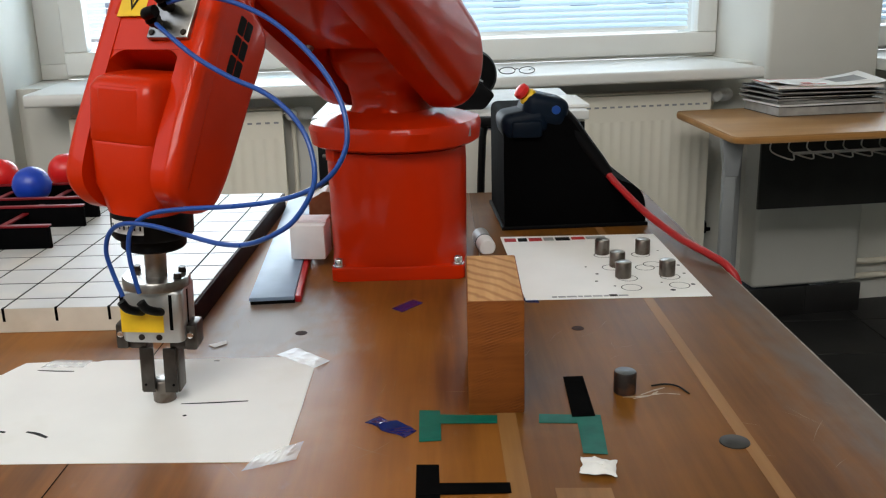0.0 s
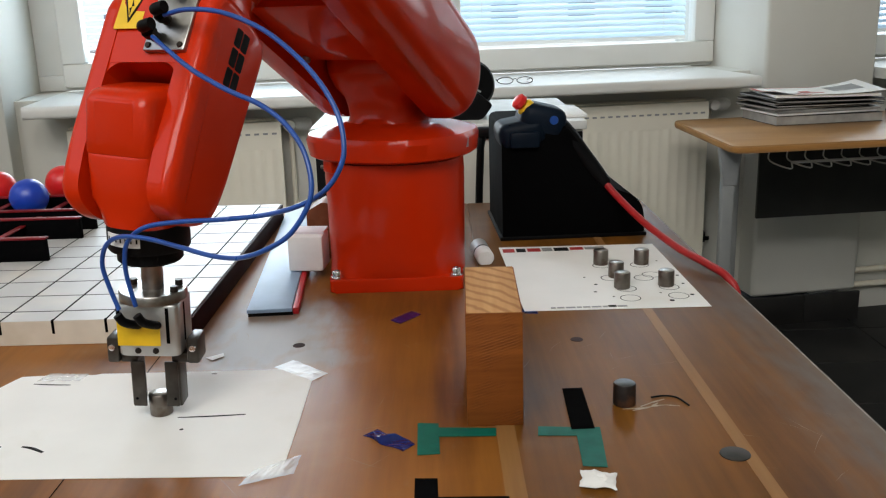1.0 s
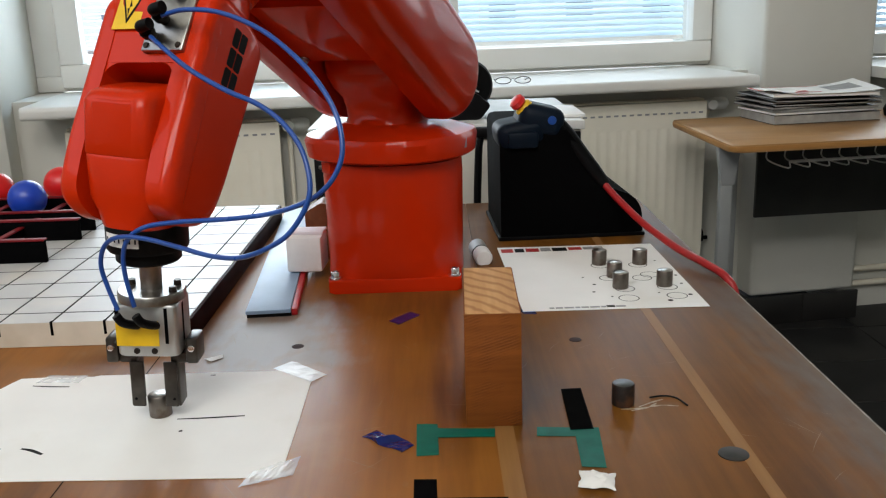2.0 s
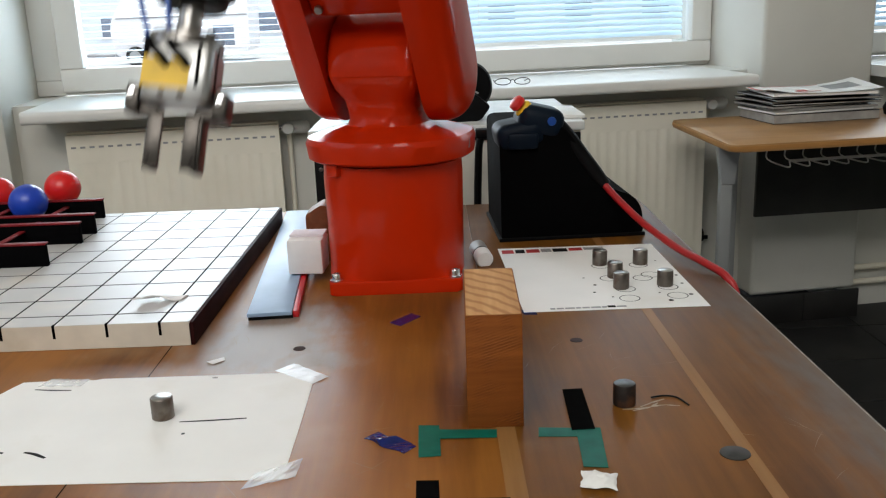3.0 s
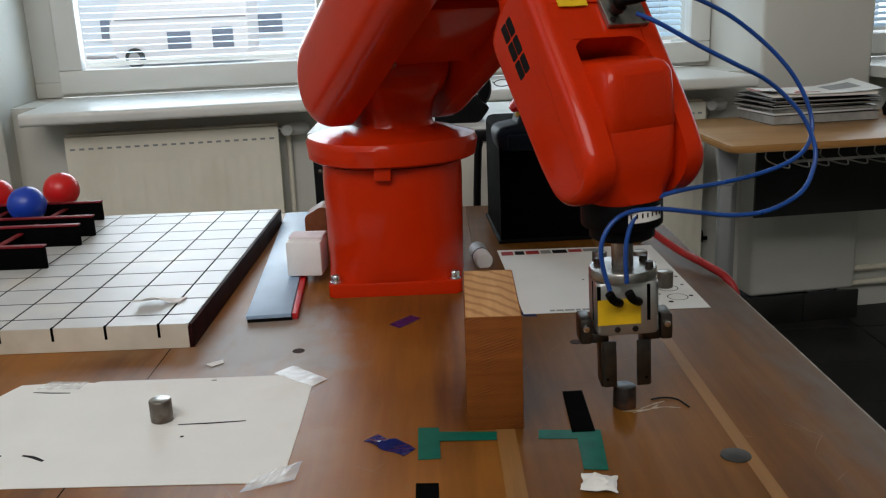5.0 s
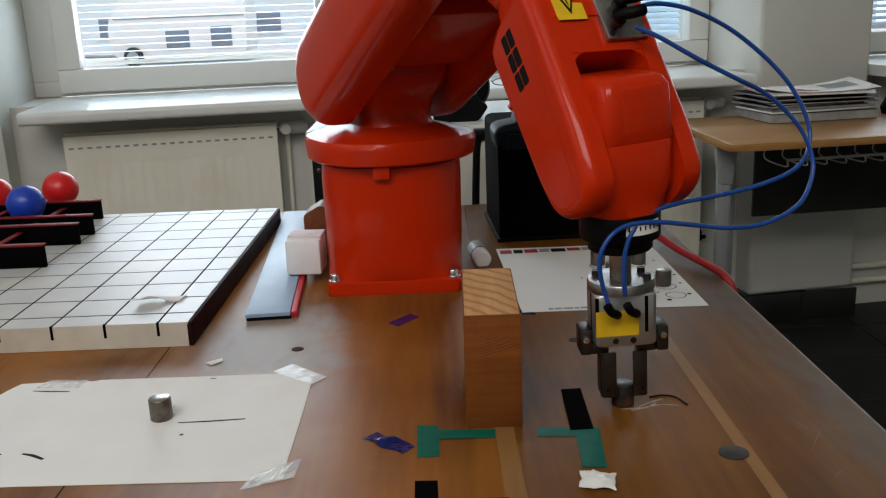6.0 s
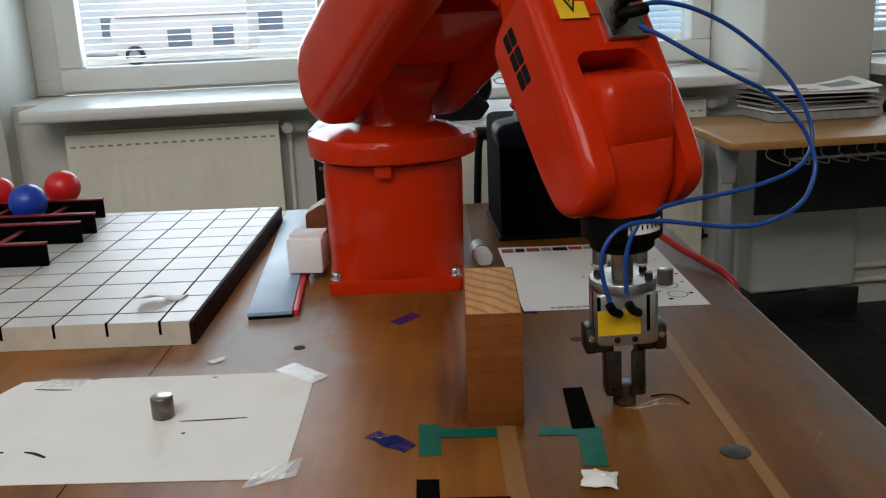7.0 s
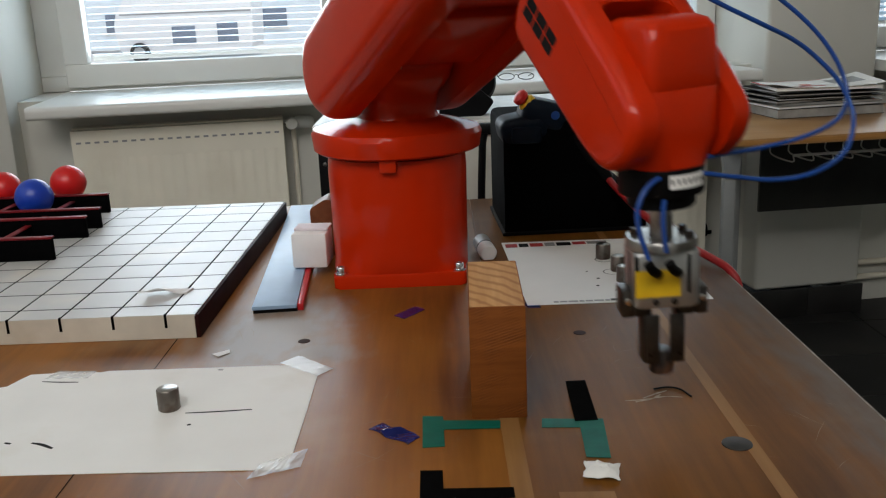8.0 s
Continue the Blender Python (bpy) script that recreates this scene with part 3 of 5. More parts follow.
# ---------------------------------------------------------------- the work table
EDGEGREY = material("worn_edge", (0.24, 0.2, 0.17), 0.7, vary=0.3, scale=80)
SCRATCH = material("scratched_varnish", (0.26, 0.16, 0.09), 0.7, vary=0.3, scale=90)
HOLE = material("dark_hole_filler", (0.03, 0.012, 0.008), 0.9, vary=0.4, scale=200)


def work_table():
    t = thing("work_table", "large old brown wooden work table with worn varnish", "table")
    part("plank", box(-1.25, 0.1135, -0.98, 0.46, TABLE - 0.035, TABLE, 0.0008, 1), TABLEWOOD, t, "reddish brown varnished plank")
    part("plank", box(0.1137, 0.443, -0.98, 0.46, TABLE - 0.035, TABLE, 0.0008, 1), DIMWOOD, t, "brown varnished plank, coloured darker for the weaker light on its side")
    part("inlay_strip", box(0.3075, 0.3195, -0.978, 0.458, TABLE - 0.004, TABLE + 0.0003), STRIPWOOD, t, "pale inlaid wooden strip")
    part("inlay_strip", box(0.1055, 0.1225, -0.978, -0.36, TABLE - 0.004, TABLE + 0.0003), STRIPWOOD, t, "pale inlaid wooden strip")
    part("joint", box(-0.2575, -0.2565, -0.978, 0.458, TABLE - 0.003, TABLE + 0.0003), BLACKM, t)
    part("edge_band", box(0.4432, 0.447, -0.978, 0.458, TABLE - 0.033, TABLE - 0.002, 0.001), EDGEGREY, t, "worn grey edge band")
    for x in (-1.18, 0.35):
        for y in (-0.9, 0.38):
            part("leg", box(x, x + 0.06, y, y + 0.06, 0, TABLE - 0.035, 0.004), BLACKP, t)
    bm = box(-1.12, 0.35, 0.39, 0.42, TABLE - 0.12, TABLE - 0.035, 0.002)
    box(-1.12, 0.35, -0.88, -0.85, TABLE - 0.12, TABLE - 0.035, 0.002, bm=bm)
    part("apron", bm, TABLEWOOD, t)
    # fine scratches in the varnish
    rnd = random.Random(12)
    bm = bmesh.new()
    for k in range(46):
        cx, cy = rnd.choice(((-0.13, -0.28), (-0.02, -0.60), (0.03, -0.40), (0.25, -0.35), (0.39, -0.55), (0.08, -0.28)))
        x, y = cx + rnd.gauss(0, 0.05), cy + rnd.gauss(0, 0.06)
        a, length, w = rnd.uniform(0, math.pi), rnd.uniform(0.012, 0.055), rnd.uniform(0.00012, 0.00032)
        if x > 0.43 or x < -0.22:
            continue
        d, e = Vector((math.cos(a), math.sin(a), 0)), Vector((-math.sin(a), math.cos(a), 0))
        mid = Vector((x, y, TABLE + 0.0002)) + e * rnd.uniform(-0.003, 0.003)
        p, q = Vector((x, y, TABLE + 0.0002)) - d * length / 2, Vector((x, y, TABLE + 0.0002)) + d * length / 2
        v = [bm.verts.new(c) for c in (p, mid - e * w, q, mid + e * w)]
        bm.faces.new(v)
    tagged(part("scratches", bm, SCRATCH, t, "pale hairline scratches in the varnish", smooth=False), kind="stuff")
    # steel plug and screw holes let into the top
    part("plug", lathe([(0.0, 0.0016), (0.007, 0.0014), (0.0125, 0.0008), (0.0138, -0.002)], 28, m=Matrix.Translation((0.302, -0.567, TABLE))), DARKSTEEL, t, "domed steel plug let into the top")
    for x, y in ((-0.1045, -0.2805), (0.2115, -0.2885)):
        part("filled_hole", lathe([(0.0, 0.0003), (0.0068, 0.0004), (0.008, -0.001)], 20, m=Matrix.Translation((x, y, TABLE))), HOLE, t, "dark filled screw hole")


work_table()


def slotted_board():
    b = thing("slotted_board", "white painted plank board with a grid of black grooves", "board", pose(-0.2335, -0.256, TABLE, 0, 0, -0.5))
    s, n, m, h = 0.062, 10, 10, 0.030
    wid, dep = 0.035 + 9.6 * s, 0.62
    part("core", box(-wid, -0.002, 0.002, dep, 0.0, h - 0.003), PINE, b)
    # tiles between the grooves
    g = 0.0014
    xs = [0.0] + [-0.035 - k * s for k in range(10)] + [-wid]
    ys = [0.0] + [0.0355 + k * s for k in range(10)] + [dep]
    for i in range(len(xs) - 1):
        for j in range(len(ys) - 1):
            x1, x0 = xs[i] - (g if i else 0), xs[i + 1] + g
            y0, y1 = ys[j] + (g * 1.25 if j else 0), ys[j + 1] - g * 1.25
            if x1 - x0 < 0.004 or y1 - y0 < 0.004:
                continue
            part("tile", box(x0, x1, y0, y1, h - 0.0028, h), BOARDW, b, smooth=False)
    part("groove_bed", box(-wid + 0.002, -0.003, 0.003, dep - 0.003, h - 0.0029, h - 0.0004), BLACKM, b, smooth=False)
    for k in range(9):
        x = xs[k + 1]
        part("saw_slot", box(x - 0.0016, x + 0.0016, -0.0008, 0.004, h - 0.016, h + 0.0004), BLACKM, b, smooth=False)
    part("side_strip", box(-0.002, 0.004, 0.001, dep, 0.0, h - 0.001, 0.001), DARKRED, b, "dark red painted side strip")
    part("front_strip", box(-wid, -0.001, -0.0004, 0.002, 0.0005, h - 0.0005), EDGECREAM, b, "bare cream front edge")


slotted_board()


def ball_rails():
    """Stepped black rails with red top edges that hold the balls."""
    r = thing("ball_rack", "black and dark red stepped rail rack on the board", "rack", pose(0, 0, TABLE + 0.030))
    for x1, y in ((-0.506, 0.012), (-0.506, 0.143), (-0.506, 0.206), (-0.534, 0.327)):
        ra = part("rail", box(-0.86, x1, y, y + 0.008, 0.0, 0.032, 0.001), BLACKM, r)
        part("top_edge", box(-0.86, x1, y - 0.001, y + 0.012, 0.032, 0.0345, 0.0006), RAILRED, ra)
    for x in (-0.60, -0.70):
        ra = part("cross_rail", box(x, x + 0.006, 0.02, 0.335, 0.0, 0.0215, 0.001), BLACKM, r)
        part("top_edge", box(x - 0.002, x + 0.008, 0.024, 0.325, 0.0218, 0.0242, 0.0006), RAILRED, ra)


ball_rails()


def ball(x, y, z, mat, label):
    bm = bmesh.new()
    bmesh.ops.create_uvsphere(bm, u_segments=40, v_segments=24, radius=0.0315)
    ob = part("ball", bm, mat, m=pose(x, y, z))
    bm2 = lathe([(0.0317, -0.0006), (0.03185, 0.0), (0.0317, 0.0006)], 40)
    part("seam", bm2, mat, ob, m=pose(0, 0, 0, 35, 20, 0))
    tagged(ob, label, "ball", "balls on the rack")


ball(-0.625, 0.387, 0.827, BALLRED, "glossy red plastic ball on the black rails")
ball(-0.640, 0.274, 0.824, BALLBLUE, "glossy blue plastic ball on the black rails")
ball(-0.735, 0.367, 0.823, BALLRED, "glossy red plastic ball on the black rails")


def foam_strip():
    """A curled strip: its rear edge lies on the board, its front edge arches up."""
    n, rows = 16, []
    bm = bmesh.new()
    for i in range(n + 1):
        u = i / n
        x, y = -0.318 + 0.054 * u, -0.196 + 0.020 * u
        arch = 0.0105 * math.sin(math.pi * min(1.0, 0.15 + 0.95 * u)) ** 1.5
        curl = 0.006 * max(0.0, 1 - u * 5)
        rows.append([bm.verts.new((x + 0.004 * v, y + (0.024 - 0.006 * u) * v, TABLE + 0.0303 + (arch + curl) * (1 - 0.75 * v) + dz)) for v, dz in ((0, 0), (0.5, 0.0003), (1, 0), (1, 0.0016), (0.5, 0.0022), (0, 0.0016))])
    for a, b in zip(rows, rows[1:]):
        for k in range(6):
            bm.faces.new((a[k], a[(k + 1) % 6], b[(k + 1) % 6], b[k]))
    bm.faces.new(rows[0])
    bm.faces.new(rows[-1])
    tagged(part("foam_strip", bm, STYRO), "curled white foam tape strip on the board", "foam strip")


foam_strip()


def ramp_bar():
    t = thing("ramp_bar", "long blue-grey bar with a bright red side", "bar", pose(-0.184, -0.178, TABLE, 0, 0, 4.0))
    part("top_plate", box(0, 0.056, -0.001, 0.60, 0.005, 0.010, 0.0008), PLATEBLUE, t)
    part("core", box(0.001, 0.0565, 0.002, 0.599, 0, 0.005), BLACKP, t)
    part("red_side", box(0.0565, 0.064, 0.004, 0.599, 0, 0.0085, 0.001), material("bright_red_edge", (0.5, 0.015, 0.02), 0.4), t, "bright red side strip")


ramp_bar()


def foam_box():
    b = thing("foam_block", "white foam block with a pale pink top edge", "block", pose(-0.1555, -0.018, TABLE + 0.012, 0, 0, -4))
    part("body", box(0, 0.05, 0, 0.05, 0, 0.05, 0.003), STYRO, b)
    part("lid", box(0.001, 0.05, 0.018, 0.051, 0.0502, 0.054, 0.001), material("pale_pink_foam", (0.78, 0.72, 0.76), 0.8), b, "pale pink sheet")
    d = thing("wooden_wedge", "dark reddish-brown wooden wedge beside the robot base", "wedge", pose(-0.1135, 0.03, TABLE, 0, 0, 0))
    pts = rounded([(-0.028, 0.0), (0.022, 0.0), (0.022, 0.082), (-0.004, 0.088), (-0.028, 0.074)], 0.004)
    part("body", prism(pts, 0.05, 0.002, m=Matrix(((1, 0, 0, 0), (0, 0, 1, 0.085), (0, 1, 0, 0), (0, 0, 0, 1)))), wood("brown_wedge", (0.12, 0.035, 0.015), (0.22, 0.08, 0.035), "y"), d)


foam_box()


def wood_block():
    b = thing("wooden_block", "upright rough-sawn pine block with growth rings on top", "block", pose(0.080, -0.5, TABLE, 0, 0, -1.5))
    # sides in a much darker brown than the top face
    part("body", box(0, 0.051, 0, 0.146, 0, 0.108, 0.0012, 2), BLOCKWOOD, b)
    part("end_face", box(0.0012, 0.0498, 0.0012, 0.1448, 0.108, 0.1084), ENDWOOD, b, "paler top face with bold growth rings")


wood_block()


# weights: small steel cylinders
def weight(name, label, group=""):
    t = thing(name, label, "steel weight", group=group)
    part("body", lathe([(0, 0.0), (0.0098, 0.0), (0.0106, 0.0008), (0.0106, 0.0205), (0.0099, 0.0215)], 36), STEELC, t)
    part("top_face", lathe([(0.0099, 0.0214), (0.0092, 0.0219), (0, 0.0219)], 36), STEEL, t, "brighter turned end face")
    return t


STEELC = material("turned_steel", (0.19, 0.168, 0.148), 0.36, 0.95, vary=0.3, scale=50, stain=(0.10, 0.07, 0.05), stain_scale=45, stain_low=0.5, stain_high=0.7, stretch=(1, 1, 0.3))
PAPER_Z = TABLE + 0.0006
LEFT_W = weight("steel_cylinder", "small bare steel cylinder standing on white paper")
LEFT_W.matrix_basis = pose(-0.211, -0.452, PAPER_Z)
RIGHT_W = weight("steel_cylinder", "small rusty steel cylinder, gripped and lifted by the robot")
for piece in RIGHT_W.children:
    if piece.name.startswith("body"):
        piece.data.materials[0] = material("rusty_steel", (0.022, 0.015, 0.012), 0.55, 0.4, vary=0.4, scale=60, stain=(0.10, 0.04, 0.018), stain_scale=60, stain_low=0.45, stain_high=0.65)
    else:
        piece.data.materials[0] = material("dull_steel_end", (0.16, 0.165, 0.17), 0.4, 0.9, vary=0.25, scale=80)
first_w = weight("steel_cylinder", "small bare steel cylinder standing on the printed sheet", "cylinders on the printed sheet")
first_w.matrix_basis = pose(0.292, 0.012, PAPER_Z)
for x, y in ((0.350, 0.008), (0.3015, -0.053), (0.3, -0.103), (0.3595, -0.099)):
    copy_thing(first_w, pose(x, y, PAPER_Z, 0, 0, 40 * x * y * 100))


def papers():
    # printed sheet under the row of cylinders
    p = thing("printed_sheet", "white printed sheet with drawn rings lying on the table", "paper")
    bm = bmesh.new()
    nx, ny = 14, 16
    c = [Vector((0.162, -0.187)), Vector((0.394, -0.190)), Vector((0.391, 0.117)), Vector((0.151, 0.121))]
    grid = []
    for j in range(ny + 1):
        row = []
        for i in range(nx + 1):
            u, v = i / nx, j / ny
            q = (1 - u) * (1 - v) * c[0] + u * (1 - v) * c[1] + u * v * c[2] + (1 - u) * v * c[3]
            row.append((q.x, q.y, TABLE + 0.0003))
        grid.append(row)
    va = [[bm.verts.new(q) for q in r] for r in grid]
    vb = [[bm.verts.new((q[0], q[1], q[2] + 0.0003)) for q in r] for r in grid]
    for a in (va, vb):
        for j in range(ny):
            for i in range(nx):
                bm.faces.new((a[j][i], a[j][i + 1], a[j + 1][i + 1], a[j + 1][i]))
    rim = [(0, i) for i in range(nx)] + [(j, nx) for j in range(ny)] + [(ny, i) for i in range(nx, 0, -1)] + [(j, 0) for j in range(ny, 0, -1)]
    for k in range(len(rim)):
        (j, i), (q, w) = rim[k], rim[(k + 1) % len(rim)]
        bm.faces.new((va[j][i], va[q][w], vb[q][w], vb[j][i]))
    part("page", bm, WHITEPAPER, p)
    z = TABLE + 0.0007
    for x, y in ((0.302, -0.148), (0.365, -0.144), (0.338, -0.062), (0.352, -0.048), (0.292, 0.004), (0.346, 0.002), (0.305, -0.108), (0.362, -0.106), (0.293, -0.058)):
        bm = bmesh.new()
        n, rr = 40, []
        for r in (0.0121, 0.0134):
            rr.append([bm.verts.new((x + r * math.cos(6.2832 * k / n), y + r * math.sin(6.2832 * k / n), z)) for k in range(n)])
        for k in range(n):
            bm.faces.new((rr[0][k], rr[0][(k + 1) % n], rr[1][(k + 1) % n], rr[1][k]))
        part("drawn_ring", bm, INK, p)
    for x, y, a in ((0.383, -0.141, 3), (0.384, -0.093, 2.2), (0.386, -0.055, 2.4), (0.352, -0.162, 3.4), (0.268, -0.086, 2.4), (0.262, -0.118, 2.2), (0.345, -0.13, 1.6), (0.282, -0.14, 1.6), (0.258, -0.052, 1.6), (0.375, 0.02, 1.6)):
        part("ink_dot", lathe([(0, 0.0003), (0.001 * a, 0.0003), (0.001 * a, 0)], 12, m=pose(x, y, z - 0.0002)), INK, p)
    # header pictures and the caption line, as plain bars
    xx = 0.156
    for k, (w, h, m) in enumerate(((0.018, 0.016, PRINTRED), (0.014, 0.016, INK), (0.02, 0.015, PRINTRED), (0.015, 0.014, PRINTGREY), (0.022, 0.015, INK), (0.02, 0.012, PRINTRED), (0.03, 0.011, PRINTGREY))):
        part("picture_bar", sheet([(xx, 0.105 - h), (xx + w, 0.105 - h), (xx + w, 0.108), (xx, 0.108)], TABLE + 0.0008 + 0.0001 * (k % 2)), m, p, smooth=False)
        xx += w + 0.003
    xx = 0.196
    for k in range(9):
        w = 0.006 + 0.003 * (k % 3)
        part("text_bar", sheet([(xx, -0.181), (xx + w, -0.181), (xx + w, -0.1765), (xx, -0.1765)], z), PRINTGREY, p, smooth=False)
        xx += w + 0.0018
    part("text_bar", sheet([(0.268, -0.181), (0.278, -0.181), (0.278, -0.1745), (0.268, -0.1745)], z), INK, p, smooth=False)

    # large plain sheet below the gripper
    q = thing("plain_sheet", "cream-white paper sheet with pen marks taped to the table", "paper")
    out = [(-0.43, -0.571), (-0.30, -0.573), (-0.0765, -0.581), (-0.0758, -0.47), (-0.0765, -0.357), (-0.082, -0.3525), (-0.2, -0.351), (-0.305, -0.349), (-0.312, -0.352), (-0.352, -0.3495), (-0.358, -0.3465), (-0.366, -0.350), (-0.389, -0.351), (-0.394, -0.362), (-0.401, -0.381), (-0.43, -0.392)]
    part("page", sheet(out, TABLE + 0.0001, 0.0005), WHITEPAPER, q, smooth=False)
    zz = TABLE + 0.0007

    def stroke(pts, w):
        bm = bmesh.new()
        P = smooth_path([(x, y, zz) for x, y in pts], 6)
        L, R = [], []
        for i, a in enumerate(P):
            d = (P[min(i + 1, len(P) - 1)] - P[max(i - 1, 0)]).normalized()
            k = w * (0.6 + 0.4 * math.sin(3.1 * i / len(P)))
            L.append(bm.verts.new(a + Vector((-d.y, d.x, 0)) * k))
            R.append(bm.verts.new(a - Vector((-d.y, d.x, 0)) * k))
        for i in range(len(P) - 1):
            bm.faces.new((L[i], L[i + 1], R[i + 1], R[i]))
        part("pen_mark", bm, INK, q)

    stroke([(-0.1928, -0.4637), (-0.1615, -0.4631), (-0.1292, -0.4612)], 0.0015)
    stroke([(-0.3682, -0.3719), (-0.349, -0.3752), (-0.3278, -0.3773)], 0.0014)
    stroke([(-0.3182, -0.5144), (-0.3074, -0.5184), (-0.2944, -0.5268)], 0.0020)
    stroke([(-0.344, -0.512), (-0.337, -0.5145)], 0.0016)
    stroke([(-0.1842, -0.4902), (-0.1811, -0.4886)], 0.0018)
    stroke([(-0.186, -0.3585), (-0.18, -0.3590)], 0.0012)
    stroke([(-0.2265, -0.4405), (-0.2255, -0.4408)], 0.0010)
    # clear tape at its corners
    for k, (c0, c1, c2, c3, film) in enumerate((((-0.1214, -0.3466), (-0.1042, -0.3279), (-0.0616, -0.3681), (-0.0764, -0.3871), CLOUDYTAPE), ((-0.1082, -0.5964), (-0.1010, -0.5716), (-0.0640, -0.5465), (-0.0660, -0.5790), CLEARTAPE), ((-0.368, -0.366), (-0.362, -0.345), (-0.318, -0.350), (-0.322, -0.368), CLEARTAPE))):
        bm = bmesh.new()
        n, w = 14, 6
        rows = []
        for i in range(n + 1):
            u = i / n
            row = []
            for q_ in range(w + 1):
                v = q_ / w
                e = 0.0012 * noise.noise(Vector((9 * u, 7 * v, 3 * k))) if 0 < q_ < w else 0.0016 * noise.noise(Vector((14 * u, v, 5 * k)))
                x = (1 - u) * ((1 - v) * c0[0] + v * c1[0]) + u * ((1 - v) * c3[0] + v * c2[0]) + e
                y = (1 - u) * ((1 - v) * c0[1] + v * c1[1]) + u * ((1 - v) * c3[1] + v * c2[1]) + e
                row.append(bm.verts.new((x, y, TABLE + 0.0011 + 0.0016 * abs(noise.noise(Vector((11 * u, 6 * v, 2 + k)))))))
            rows.append(row)
        for a0, b0 in zip(rows, rows[1:]):
            for c in range(w):
                bm.faces.new((a0[c], b0[c], b0[c + 1], a0[c + 1]))
        t = part("clear_tape", bm, film, smooth=False)
        tagged(t, "crinkled clear adhesive tape over the sheet's corner", "tape", "tapes on the table")


papers()


SMEAR = material("dry_glue", (0.42, 0.33, 0.23), 0.7, vary=0.3, scale=200)


def tapes():
    def tape(name, pts, mat, label, h=0.0):
        ob = part(name, sheet(pts, TABLE + 0.0004 + h, 0.0003), mat, smooth=False)
        tagged(ob, label, "tape", "tapes on the table")

    tape("green_tape", [(0.0346, -0.4912), (0.0538, -0.4928), (0.0547, -0.5516), (0.0354, -0.5525)], TEAL, "piece of glossy green tape on the table")
    tape("green_tape", [(0.0535, -0.5021), (0.1057, -0.5065), (0.1046, -0.5220), (0.0535, -0.5199)], TEAL, "strip of green tape leading under the wooden block", 0.0004)
    tape("green_tape", [(0.1436, -0.5052), (0.1785, -0.5090), (0.1760, -0.5257), (0.1416, -0.5229)], TEAL, "strip of green tape on the table")
    tape("green_tape", [(0.1765, -0.5085), (0.1985, -0.5111), (0.1921, -0.5840), (0.1722, -0.5806)], TEAL, "piece of green tape on the table", 0.0004)
    tape("black_tape", [(0.1762, -0.4255), (0.1960, -0.4246), (0.1935, -0.5139), (0.1725, -0.5144)], BLACKTAPE, "strip of black tape on the table", 0.0008)
    tape("black_tape", [(0.034, -0.592), (0.0525, -0.593), (0.0535, -0.660), (0.0345, -0.660)], BLACKTAPE, "strip of black tape on the table")
    tape("black_tape", [(0.0345, -0.622), (0.108, -0.6245), (0.108, -0.640), (0.0345, -0.640)], BLACKTAPE, "strip of black tape across another one", 0.0004)
    tape("blue_tape", [(-0.0041, -0.2049), (0.0215, -0.1740), (0.0337, -0.1867), (0.0088, -0.2186)], BLUETAPE, "small piece of dark blue tape")
    rng = random.Random(31)
    bm = bmesh.new()
    ends = ((-0.014, -0.513), (-0.003, -0.502), (0.034, -0.531), (0.022, -0.545))
    nu, nv, top, low = 14, 5, {}, {}
    for i in range(nu + 1):
        for j in range(nv + 1):
            u, v = i / nu, j / nv
            wob = 0.0012 * math.sin(9 * u + 1.5 * v)
            x = (1 - u) * ((1 - v) * ends[0][0] + v * ends[1][0]) + u * ((1 - v) * ends[3][0] + v * ends[2][0]) + wob
            y = (1 - u) * ((1 - v) * ends[0][1] + v * ends[1][1]) + u * ((1 - v) * ends[3][1] + v * ends[2][1]) + wob
            z = 0.0006 + 0.0034 * max(0, 1 - abs(u - 0.3 - 0.18 * v) * 5) + rng.uniform(0, 0.0003)
            top[i, j] = bm.verts.new((x, y, TABLE + z))
            low[i, j] = bm.verts.new((x, y, TABLE + 0.0002))
    for i in range(nu):
        for j in range(nv):
            bm.faces.new((top[i, j], top[i + 1, j], top[i + 1, j + 1], top[i, j + 1]))
            bm.faces.new((low[i, j], low[i, j + 1], low[i + 1, j + 1], low[i + 1, j]))
    rim = [(i, 0) for i in range(nu)] + [(nu, j) for j in range(nv)] + [(i, nv) for i in range(nu, 0, -1)] + [(0, j) for j in range(nv, 0, -1)]
    for a, b in zip(rim, rim[1:] + rim[:1]):
        bm.faces.new((low[a], low[b], top[b], top[a]))
    bmesh.ops.recalc_face_normals(bm, faces=bm.faces[:])
    tagged(part("blue_tape", bm, BLUETAPE, smooth=False), "crumpled piece of shiny blue tape", "tape", "tapes on the table")
    tape("blue_tape", [(0.156, -0.176), (0.176, -0.178), (0.178, -0.196), (0.162, -0.194)], BLUETAPE, "piece of blue tape below the printed sheet", -0.0003)
    tape("paper_scrap", [(-0.203, -0.313), (-0.186, -0.301), (-0.183, -0.310), (-0.194, -0.321)], STYRO, "tiny torn scrap of white paper", 0.0006)
    tape("cream_card", [(0.142, -0.634), (0.185, -0.636), (0.185, -0.70), (0.142, -0.70)], STRIPWOOD, "pale cream card on the table")

    # crumpled white tissue
    bm = bmesh.new()
    bmesh.ops.create_grid(bm, x_segments=12, y_segments=10, size=0.5)
